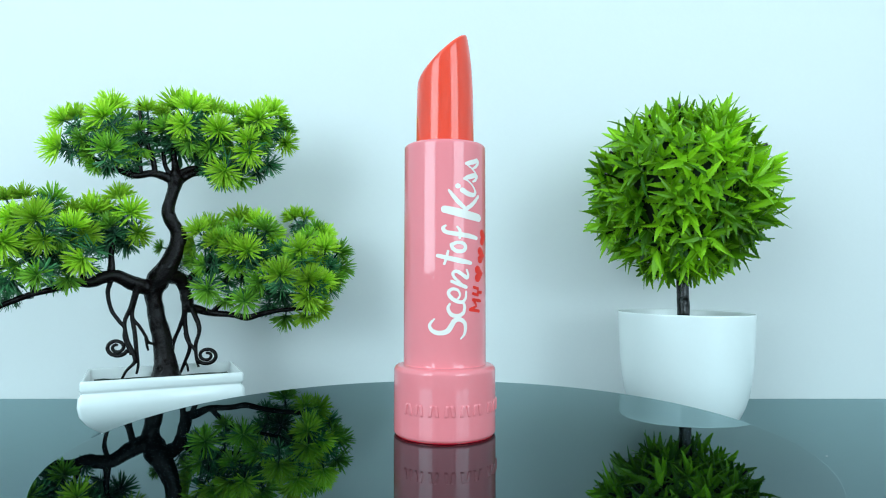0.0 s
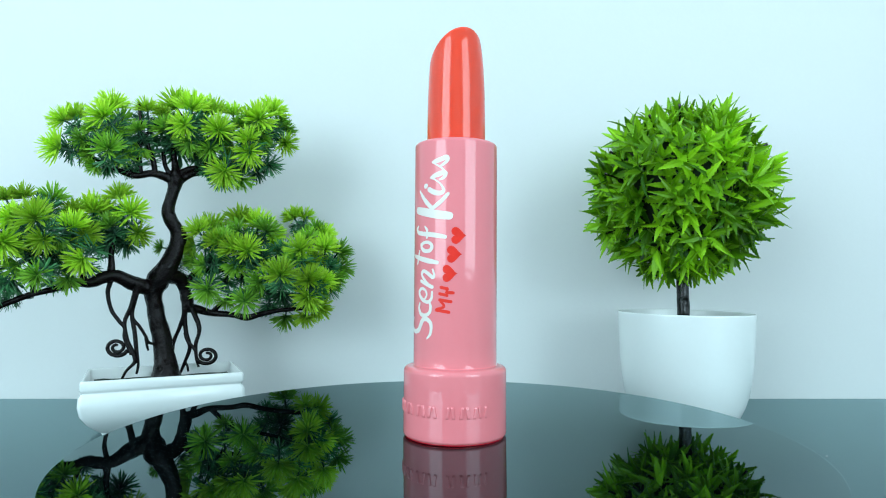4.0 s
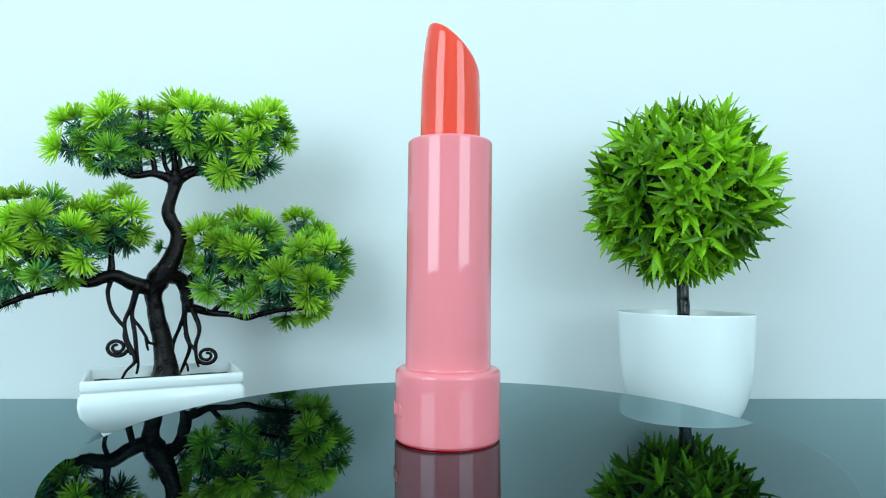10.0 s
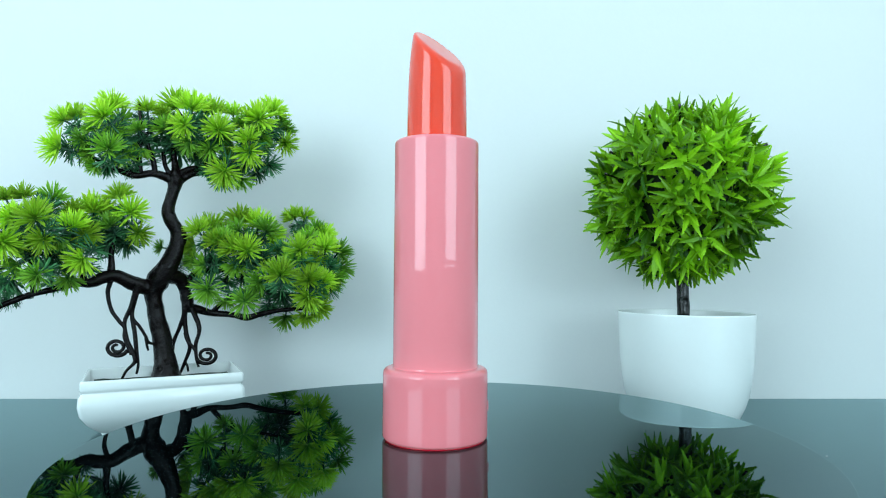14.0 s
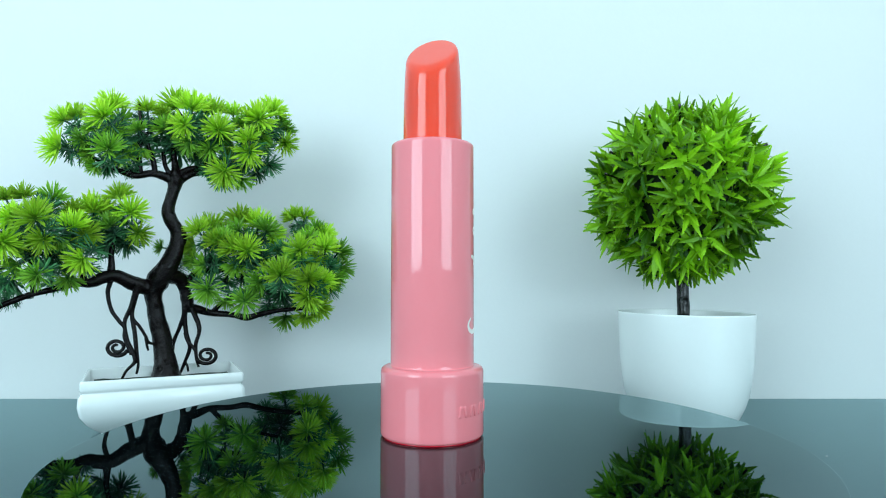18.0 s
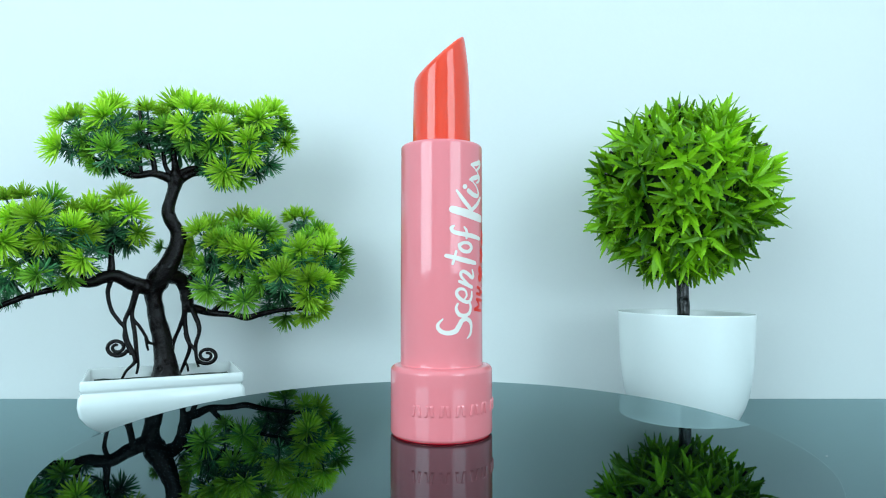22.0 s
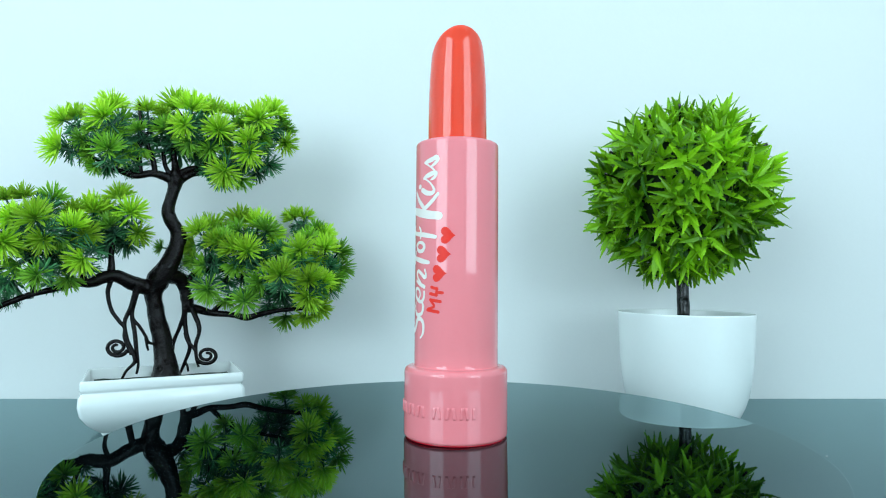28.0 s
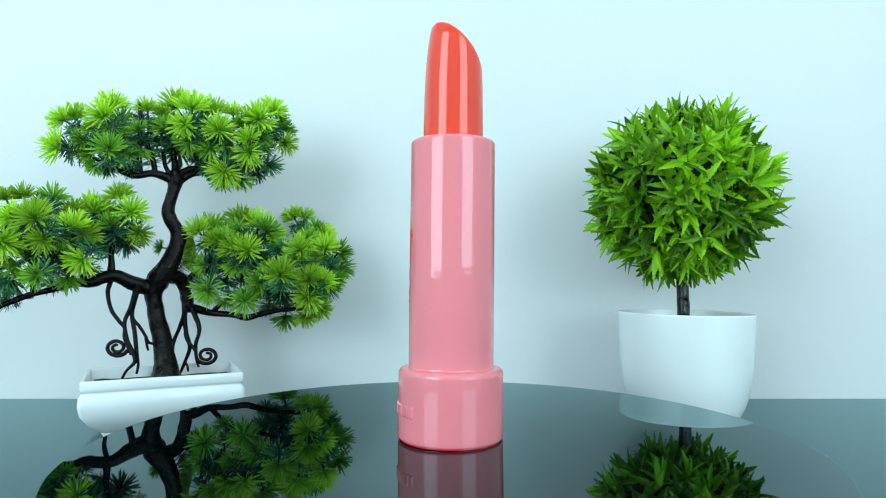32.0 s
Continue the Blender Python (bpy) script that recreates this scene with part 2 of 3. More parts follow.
        for i in range(len(full) - 1):
            for j in (0, 1):
                v = first + 3 * i + j
                faces.append((v, v + 1, v + 4, v + 3))
    return verts, faces


def heart(s, z, size):
    """A printed heart, its point towards growing s."""
    pts = []
    for k in range(40):
        w = 2 * math.pi * k / 40
        pts.append((s - size * (13 * math.cos(w) - 5 * math.cos(2 * w) - 2 * math.cos(3 * w) - math.cos(4 * w)) / 16,
                    z + size * 16 * math.sin(w) ** 3 / 16))
    verts = [on_sleeve(s, z, 0.0001)] + [on_sleeve(s + (a - s) * 0.5, z + (b - z) * 0.5) for a, b in pts] + [on_sleeve(a, b) for a, b in pts]
    faces = []
    for k in range(40):
        j = (k + 1) % 40
        faces += [(0, 1 + k, 1 + j), (1 + k, 41 + k, 41 + j, 1 + j)]
    return verts, faces


def raised_bar(a0, a1, z0, z1, height, lean=0.0):
    """A rounded bar standing out of the collar, between two angles and two heights."""
    verts, faces = [], []
    across, up = 10, 10
    for i in range(across + 1):
        for j in range(up + 1):
            u, v = i / across, j / up
            a, z = radians(a0 + (a1 - a0) * u + lean * v), z0 + (z1 - z0) * v
            edge = min(1.0, 3.2 * (max(0.0, u * (1 - u)) * 4 * max(0.0, v * (1 - v)) * 4) ** 0.8)
            r = COLLAR_R - 0.0001 + (height + 0.0001) * math.sin(edge * math.pi / 2)
            verts.append((r * math.sin(a), -r * math.cos(a), z))
    for i in range(across):
        for j in range(up):
            v = i * (up + 1) + j
            faces.append((v, v + up + 1, v + up + 2, v + 1))
    return verts, faces


def slanted_bullet(low):
    """A tapered stick cut off aslant, its rim rounded; low points to the cut's lower end."""
    heights = np.array([0.1133, 0.125, 0.134, 0.142, 0.150, 0.157, 0.164])
    radii = np.array([0.0117, 0.01165, 0.0115, 0.0112, 0.0106, 0.0096, 0.0080])
    slope, mid, sides = 0.92, 0.1524, 96
    verts, faces = [], []
    rows = 0
    for k in range(sides):
        w = 2 * math.pi * k / sides
        d = Vector((math.cos(w), math.sin(w), 0))
        tilt = slope * d.dot(low)
        soften = 0.0024 + 0.0009 * d.dot(low)
        top = mid
        for _ in range(12):                                   # where this side meets the cut
            top = mid - tilt * float(np.interp(top, heights, radii))
        r_top = float(np.interp(top, heights, radii))
        corner = d * r_top + Vector((0, 0, top))
        heart_of_cut = Vector((0, 0, mid))
        column = []
        for f in (0.0, 0.02, 0.15, 0.3, 0.45, 0.6, 0.75, 0.88, 0.97):
            z = heights[0] + (top - soften - heights[0]) * f
            column.append(d * float(np.interp(z, heights, radii)) + Vector((0, 0, z)))
        a = d * float(np.interp(top - soften, heights, radii)) + Vector((0, 0, top - soften))
        c = corner + (heart_of_cut - corner).normalized() * soften
        for s in range(9):
            u = s / 8
            column.append(a * (1 - u) ** 2 + corner * 2 * u * (1 - u) + c * u * u)
        for f in (0.04, 0.3, 0.65, 0.97):
            column.append(c.lerp(heart_of_cut, f))
        rows = len(column)
        verts += [tuple(v) for v in column]
    for k in range(sides):
        j = (k + 1) % sides
        for i in range(rows - 1):
            faces.append((k * rows + i, j * rows + i, j * rows + i + 1, k * rows + i + 1))
    faces.append(tuple(k * rows + rows - 1 for k in range(sides)))
    faces.append(tuple(k * rows for k in reversed(range(sides))))
    return verts, faces


LETTERS = [
    ("letter_s", [[(-13, 45.8, 0.54), (-14.8, 43.7, 1.07), (-14.1, 41.7, 1.4), (-11.5, 40.6, 1.5), (-8.2, 41.2, 1.72), (-6.5, 43.4, 1.72), (-5.3, 45.2, 1.61), (-3.3, 45.7, 1.5), (-1.4, 44.5, 1.4), (-0.9, 42.4, 1.18), (-1.4, 40, 0.97), (-2.9, 38.4, 0.54)]]),
    ("letter_c", [[(-7.2, 51.5, 0.75), (-7.8, 49.7, 1.07), (-6.5, 47.5, 1.4), (-4.1, 47, 1.29), (-1.9, 48, 1.18), (-1.2, 50.2, 1.07), (-1.7, 51.8, 0.86)]]),
    ("letter_e", [[(-4.5, 52.9, 0.65), (-3.2, 54.7, 0.75), (-4.1, 56.7, 0.86), (-6.3, 57.1, 1.07), (-7.6, 55.8, 1.18), (-6.8, 54, 1.29), (-4.5, 52.5, 1.29), (-2.2, 52.2, 1.18), (-0.8, 53.7, 0.97), (-0.6, 56, 0.75)]]),
    ("letter_n", [[(-6.4, 60, 1.07), (-3.3, 58.8, 1.29), (-0.6, 57.8, 1.29)],
     [(-2, 58.5, 0.75), (-5.3, 61.4, 0.97), (-5.9, 63.1, 1.07), (-4.6, 63.8, 1.18), (-2.5, 62.8, 1.29), (-0.3, 61.4, 1.29), (0.3, 62.5, 0.86), (-0.3, 64.3, 0.75)]]),
    ("letter_t", [[(-11.7, 69.7, 1.29), (-6.9, 68.6, 1.61), (-2.5, 67.7, 1.72), (1.5, 67, 1.29)],
     [(-7.8, 71.4, 0.86), (-8.5, 68.6, 0.97), (-9.2, 66.6, 0.86)]]),
    ("letter_o", [[(-6.5, 73.8, 1.29), (-4.5, 74.7, 1.07), (-2, 74.5, 1.18), (-0.8, 73.1, 1.29), (-1.8, 71.6, 1.29), (-4.1, 71.4, 1.29), (-5.9, 72.3, 1.29), (-6.6, 73.8, 1.07)]]),
    ("letter_f", [[(-8.8, 81, 0.86), (-9.7, 80.1, 1.29), (-8.6, 78.7, 1.4), (-4.9, 78, 1.5), (0.1, 77.4, 1.61), (4.7, 76.6, 1.29)],
     [(-4.3, 80.7, 0.65), (-3.2, 79.2, 1.07), (-3.3, 76.5, 0.86)]]),
    ("letter_k", [[(-9.2, 87.3, 2.79), (-4.9, 86.4, 3.12), (0.9, 85.2, 3.23), (6.2, 84.5, 3.01)],
     [(-7.5, 94.5, 0.86), (-4.6, 91, 1.5), (-0.6, 87.3, 1.5)],
     [(5.7, 92.8, 1.07), (2.8, 89.9, 1.4), (-0.6, 87.5, 1.4)]]),
    ("letter_i", [[(-2.2, 94.8, 1.72), (0.1, 93.6, 1.72), (2.8, 93.2, 1.5), (4, 94.3, 1.07), (2.8, 96.5, 0.65), (0.7, 98.2, 0.54), (-1.2, 99.1, 0.65)],
     [(-4.2, 96.2, 1.61), (-3.8, 96.3, 1.61)]]),
    ("letter_s", [[(-1.4, 99.2, 0.86), (0.1, 99.8, 1.5), (2.4, 100.5, 1.72), (4.3, 101, 1.4), (4.8, 100.3, 1.18), (4, 99, 1.07), (2.6, 98.4, 0.65)]]),
    ("letter_s", [[(4.7, 100.9, 0.75), (3.6, 102.3, 0.65), (1.6, 103.7, 0.54), (-0.4, 104.9, 0.65)],
     [(-0.6, 105.1, 0.97), (1, 105.5, 1.5), (3.2, 106.1, 1.61), (4.9, 106.8, 1.5), (5.5, 106, 1.29), (4.9, 104.9, 1.07), (3.6, 103.9, 0.97), (2.7, 103.5, 0.65)]]),
]
SMALL_LETTERS = [
    ("letter_m", [[(1.3, 49.2, 1.07), (6.2, 48.5, 1.07)],
     [(2.7, 53, 1.07), (7, 52.4, 1.07)],
     [(1.5, 49.5, 0.86), (4.4, 50.6, 0.86), (2.9, 52.7, 0.86)]]),
    ("letter_y", [[(3.2, 57.7, 1.07), (5.7, 57.1, 0.97)],
     [(2.7, 55.3, 1.07), (5.5, 54.7, 0.97)],
     [(5.5, 57.4, 0.86), (5.4, 54.6, 0.86)],
     [(5.4, 55.8, 1.07), (7.8, 55.7, 1.07)]]),
]
HEARTS = [(6.1, 62.9), (7.8, 70.1), (9.4, 77.1)]


def lipstick():
    tube_thing = thing("lipstick_bottle", pose(AXIS[0], AXIS[1], PLATE_TOP),
                       "giant glossy pink lipstick-shaped perfume bottle with an orange-red bullet", "perfume bottle")
    collar = part("collar", lathe([(0, 0.0007), (0.0186, 0.0005)] + arc(COLLAR_R - 0.001, 0.0015, 0.001, -90, 0, 5) + [(COLLAR_R, 0.003)]
                                  + [(COLLAR_R, 0.023)] + arc(COLLAR_R - 0.0022, 0.0249, 0.0022, 0, 90, 8) + [(0.0174, 0.0272), (0.0150, 0.0274), (0, 0.0274)], 128),
                  PINK, tube_thing, "glossy pink base collar with raised marks")
    sleeve = part("sleeve", lathe([(0, 0.0270), (SLEEVE_R + 0.0008, 0.0270)] + arc(SLEEVE_R + 0.0008, 0.0278, 0.0008, 270, 180, 4)
                                  + [(SLEEVE_R, 0.035), (SLEEVE_R, 0.060), (SLEEVE_R, 0.085), (SLEEVE_R, 0.1115)]
                                  + arc(SLEEVE_R - 0.0014, 0.1131, 0.0014, 0, 90, 8) + [(0.0124, 0.1146), (0.0122, 0.1140), (0, 0.1130)], 128),
                  PINK, tube_thing, "glossy pink sleeve with white and red print")
    part("foot_ring", lathe([(0, 0.0), (0.0193, 0.0), (0.0195, 0.0002), (0.0195, 0.0006), (0.0190, 0.0010), (0, 0.0010)], 128), FOOT_RED, tube_thing,
         "thin clear red foot ring under the collar")
    low = Vector((math.cos(radians(146.3)), math.sin(radians(146.3)), 0))
    mesh_object("bullet", *slanted_bullet(low), ORANGE, tube_thing, "glossy orange-red slanted lipstick bullet")
    for name, strokes in LETTERS:
        mesh_object(name, *brush(strokes), WHITE_INK, sleeve, "white brush-script printed letter")
    for name, strokes in SMALL_LETTERS:
        mesh_object(name, *brush(strokes), RED_INK, sleeve, "small red printed letter")
    for s, z in HEARTS:
        mesh_object("heart", *heart(s, z, 3.2), RED_INK, sleeve, "small red printed heart")
    for a0, a1 in ((-49, -37), (-34, -23), (-18, -6), (-1, 11), (16, 29), (31.5, 43), (52, 62), (66, 78), (81, 91), (94.5, 97.5)):
        wide = a1 - a0
        for b0, b1, lean in ((a0, a0 + 0.3 * wide, 0.16 * wide), (a1 - 0.3 * wide, a1, -0.16 * wide)) if wide > 5 else ((a0, a1, 0.0),):
            mesh_object("raised_bar", *raised_bar(b0 - 31.3, b1 - 31.3, 0.0097, 0.0143, 0.00045, lean), PINK, collar, "raised pink mark on the collar")
    return tube_thing


bottle = lipstick()


# ---------------------------------------------------------------- the bonsai
def tuft_mesh(name, count, material, seed, wide=78, narrow=0, blade=0.046, sink=0.0):
    """A fan of flat needles of unit length that stands round +z."""
    rng = random.Random(seed)
    verts, faces = [], []
    for k in range(count):
        share = (k + 0.5) / count
        polar = radians(narrow + (wide - narrow) * math.sqrt(share)) * rng.uniform(0.88, 1.1)
        turn = k * 2.39996 + rng.uniform(-0.35, 0.35)
        d = Vector((math.sin(polar) * math.cos(turn), math.sin(polar) * math.sin(turn), math.cos(polar)))
        side = d.cross(Vector((rng.uniform(-1, 1), rng.uniform(-1, 1), rng.uniform(-0.3, 1)))).normalized()
        up = d.cross(side)
        reach = rng.uniform(0.78, 1.04)
        w = blade * rng.uniform(0.8, 1.15)
        droop = rng.uniform(-0.07, 0.07)
        n = len(verts)
        root = Vector((0, 0, rng.uniform(-0.10, 0.06) - sink * rng.random()))
        for along, wide_at in ((0.05, 0.45), (0.45, 0.95), (0.84, 0.85)):
            c = root + d * reach * along + side * droop * along * along
            verts += [tuple(c + side * w * wide_at), tuple(c + up * w * wide_at * 0.5), tuple(c - side * w * wide_at), tuple(c - up * w * wide_at * 0.25)]
        verts.append(tuple(root + d * reach + side * droop))
        for ring in (0, 4):
            for j in range(4):
                i = (j + 1) % 4
                faces.append((n + ring + j, n + ring + i, n + ring + 4 + i, n + ring + 4 + j))
        for j in range(4):
            faces.append((n + 8 + j, n + 8 + (j + 1) % 4, n + 12))
    me = bpy.data.meshes.new(name)
    me.from_pydata(verts, [], faces)
    me.materials.append(material)
    return me


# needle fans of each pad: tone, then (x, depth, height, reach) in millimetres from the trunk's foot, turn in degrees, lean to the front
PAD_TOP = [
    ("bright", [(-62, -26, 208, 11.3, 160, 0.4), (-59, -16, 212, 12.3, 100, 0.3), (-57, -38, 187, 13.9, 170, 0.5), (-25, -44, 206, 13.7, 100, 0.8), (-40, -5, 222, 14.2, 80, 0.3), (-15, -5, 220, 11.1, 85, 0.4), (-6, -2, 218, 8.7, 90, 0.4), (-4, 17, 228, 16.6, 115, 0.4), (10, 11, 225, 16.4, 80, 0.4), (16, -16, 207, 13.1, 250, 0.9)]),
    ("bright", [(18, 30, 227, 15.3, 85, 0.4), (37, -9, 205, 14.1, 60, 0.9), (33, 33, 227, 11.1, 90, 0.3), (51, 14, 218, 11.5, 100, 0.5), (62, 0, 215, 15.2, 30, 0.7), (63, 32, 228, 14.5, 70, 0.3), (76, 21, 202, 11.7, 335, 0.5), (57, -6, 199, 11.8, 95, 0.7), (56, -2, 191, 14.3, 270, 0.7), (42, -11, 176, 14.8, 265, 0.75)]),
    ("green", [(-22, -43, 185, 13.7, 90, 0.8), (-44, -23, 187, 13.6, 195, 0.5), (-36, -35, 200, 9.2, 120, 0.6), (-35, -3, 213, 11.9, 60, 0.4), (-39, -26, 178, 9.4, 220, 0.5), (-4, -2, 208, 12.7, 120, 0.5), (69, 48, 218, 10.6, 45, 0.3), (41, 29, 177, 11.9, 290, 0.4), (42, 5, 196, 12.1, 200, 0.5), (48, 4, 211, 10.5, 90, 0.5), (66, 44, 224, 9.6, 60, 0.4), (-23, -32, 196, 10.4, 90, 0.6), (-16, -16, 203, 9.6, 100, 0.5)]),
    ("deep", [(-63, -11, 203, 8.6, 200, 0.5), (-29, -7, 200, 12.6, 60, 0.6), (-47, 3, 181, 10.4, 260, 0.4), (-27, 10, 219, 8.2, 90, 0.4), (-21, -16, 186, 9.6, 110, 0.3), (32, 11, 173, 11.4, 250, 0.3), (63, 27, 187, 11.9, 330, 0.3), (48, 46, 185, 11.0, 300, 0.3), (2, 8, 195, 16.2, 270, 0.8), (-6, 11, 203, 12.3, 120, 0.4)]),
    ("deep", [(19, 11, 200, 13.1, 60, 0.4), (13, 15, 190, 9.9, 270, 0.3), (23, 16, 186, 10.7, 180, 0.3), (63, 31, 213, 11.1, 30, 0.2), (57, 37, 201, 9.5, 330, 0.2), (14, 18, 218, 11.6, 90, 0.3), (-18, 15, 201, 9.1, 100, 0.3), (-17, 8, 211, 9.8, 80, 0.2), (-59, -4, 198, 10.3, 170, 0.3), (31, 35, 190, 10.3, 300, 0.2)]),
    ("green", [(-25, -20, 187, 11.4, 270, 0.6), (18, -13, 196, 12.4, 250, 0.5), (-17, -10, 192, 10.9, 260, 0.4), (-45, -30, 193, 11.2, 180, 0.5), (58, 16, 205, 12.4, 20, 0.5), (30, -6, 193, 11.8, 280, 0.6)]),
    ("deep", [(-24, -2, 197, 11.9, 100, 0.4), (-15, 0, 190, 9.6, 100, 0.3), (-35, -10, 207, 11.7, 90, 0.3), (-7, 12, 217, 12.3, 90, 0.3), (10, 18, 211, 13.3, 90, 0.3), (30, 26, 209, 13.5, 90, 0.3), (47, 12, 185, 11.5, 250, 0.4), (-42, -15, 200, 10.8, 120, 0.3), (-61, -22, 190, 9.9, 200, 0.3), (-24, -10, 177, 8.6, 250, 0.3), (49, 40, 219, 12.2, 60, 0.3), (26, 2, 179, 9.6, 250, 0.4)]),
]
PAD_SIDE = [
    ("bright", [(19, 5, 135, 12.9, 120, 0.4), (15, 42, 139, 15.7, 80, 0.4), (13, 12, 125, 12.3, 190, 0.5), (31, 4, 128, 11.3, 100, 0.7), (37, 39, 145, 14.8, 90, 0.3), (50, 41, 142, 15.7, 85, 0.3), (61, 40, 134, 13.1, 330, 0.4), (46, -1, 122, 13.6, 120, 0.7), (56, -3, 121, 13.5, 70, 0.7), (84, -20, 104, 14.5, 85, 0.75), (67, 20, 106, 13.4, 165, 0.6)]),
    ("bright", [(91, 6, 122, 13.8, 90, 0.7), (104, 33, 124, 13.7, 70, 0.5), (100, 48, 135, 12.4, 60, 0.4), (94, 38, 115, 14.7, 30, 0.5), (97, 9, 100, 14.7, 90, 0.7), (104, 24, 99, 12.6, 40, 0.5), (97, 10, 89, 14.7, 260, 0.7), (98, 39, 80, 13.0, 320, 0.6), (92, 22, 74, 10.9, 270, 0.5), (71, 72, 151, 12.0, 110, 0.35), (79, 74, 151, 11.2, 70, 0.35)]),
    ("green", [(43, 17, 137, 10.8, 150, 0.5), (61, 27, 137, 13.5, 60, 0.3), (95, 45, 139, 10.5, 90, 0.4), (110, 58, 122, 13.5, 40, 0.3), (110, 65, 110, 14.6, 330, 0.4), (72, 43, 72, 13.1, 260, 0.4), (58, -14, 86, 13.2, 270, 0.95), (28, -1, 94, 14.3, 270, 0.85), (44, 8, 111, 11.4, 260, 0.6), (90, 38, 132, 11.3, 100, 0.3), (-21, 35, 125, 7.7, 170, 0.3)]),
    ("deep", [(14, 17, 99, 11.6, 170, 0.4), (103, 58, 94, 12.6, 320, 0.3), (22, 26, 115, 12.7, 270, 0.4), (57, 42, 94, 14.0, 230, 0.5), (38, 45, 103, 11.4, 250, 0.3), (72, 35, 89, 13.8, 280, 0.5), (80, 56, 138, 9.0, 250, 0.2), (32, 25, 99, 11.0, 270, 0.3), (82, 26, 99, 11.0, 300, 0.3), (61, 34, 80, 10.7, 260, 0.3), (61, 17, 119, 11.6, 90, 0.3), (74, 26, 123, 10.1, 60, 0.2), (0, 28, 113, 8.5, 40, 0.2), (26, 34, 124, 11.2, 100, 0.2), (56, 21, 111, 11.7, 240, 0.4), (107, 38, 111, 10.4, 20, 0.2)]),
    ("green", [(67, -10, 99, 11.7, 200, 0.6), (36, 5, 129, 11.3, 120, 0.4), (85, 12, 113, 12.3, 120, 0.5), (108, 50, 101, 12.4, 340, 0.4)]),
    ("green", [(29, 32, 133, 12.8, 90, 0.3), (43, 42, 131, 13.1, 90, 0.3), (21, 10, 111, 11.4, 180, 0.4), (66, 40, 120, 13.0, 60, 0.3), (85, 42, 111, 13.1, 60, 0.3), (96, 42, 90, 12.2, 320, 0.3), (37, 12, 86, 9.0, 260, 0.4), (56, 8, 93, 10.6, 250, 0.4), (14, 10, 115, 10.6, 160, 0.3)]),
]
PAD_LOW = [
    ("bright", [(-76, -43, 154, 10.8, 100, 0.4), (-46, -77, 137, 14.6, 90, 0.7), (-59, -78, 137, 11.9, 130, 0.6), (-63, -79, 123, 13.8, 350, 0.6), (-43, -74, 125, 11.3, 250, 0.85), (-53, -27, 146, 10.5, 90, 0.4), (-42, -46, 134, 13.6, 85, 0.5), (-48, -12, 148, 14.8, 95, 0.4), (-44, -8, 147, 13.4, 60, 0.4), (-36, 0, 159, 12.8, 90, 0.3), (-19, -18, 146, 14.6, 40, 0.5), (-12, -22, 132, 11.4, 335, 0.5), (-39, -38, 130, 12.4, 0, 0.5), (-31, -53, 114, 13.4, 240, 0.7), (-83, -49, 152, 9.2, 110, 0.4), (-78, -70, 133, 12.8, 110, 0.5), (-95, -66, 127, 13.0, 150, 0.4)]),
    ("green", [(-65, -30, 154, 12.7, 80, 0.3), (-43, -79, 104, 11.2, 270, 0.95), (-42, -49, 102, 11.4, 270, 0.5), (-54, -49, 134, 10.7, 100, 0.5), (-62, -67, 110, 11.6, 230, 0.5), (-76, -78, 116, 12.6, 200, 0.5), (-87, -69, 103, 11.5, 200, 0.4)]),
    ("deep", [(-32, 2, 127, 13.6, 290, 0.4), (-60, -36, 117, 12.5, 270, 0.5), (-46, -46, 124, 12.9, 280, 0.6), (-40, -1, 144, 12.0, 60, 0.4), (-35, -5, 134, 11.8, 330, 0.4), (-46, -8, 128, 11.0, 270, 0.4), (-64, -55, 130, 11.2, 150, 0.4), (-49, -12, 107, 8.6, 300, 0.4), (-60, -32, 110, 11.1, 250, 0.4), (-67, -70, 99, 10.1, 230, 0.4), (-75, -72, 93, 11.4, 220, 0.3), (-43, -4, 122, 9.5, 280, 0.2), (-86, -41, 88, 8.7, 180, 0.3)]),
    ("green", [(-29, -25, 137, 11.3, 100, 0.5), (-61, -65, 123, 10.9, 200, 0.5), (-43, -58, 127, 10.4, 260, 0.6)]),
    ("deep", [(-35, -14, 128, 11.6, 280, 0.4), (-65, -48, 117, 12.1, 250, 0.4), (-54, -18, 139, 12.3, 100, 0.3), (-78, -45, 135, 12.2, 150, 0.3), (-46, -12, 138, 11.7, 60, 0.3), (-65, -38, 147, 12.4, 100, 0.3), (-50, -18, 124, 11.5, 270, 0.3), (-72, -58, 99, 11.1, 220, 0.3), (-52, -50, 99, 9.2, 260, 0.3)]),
]
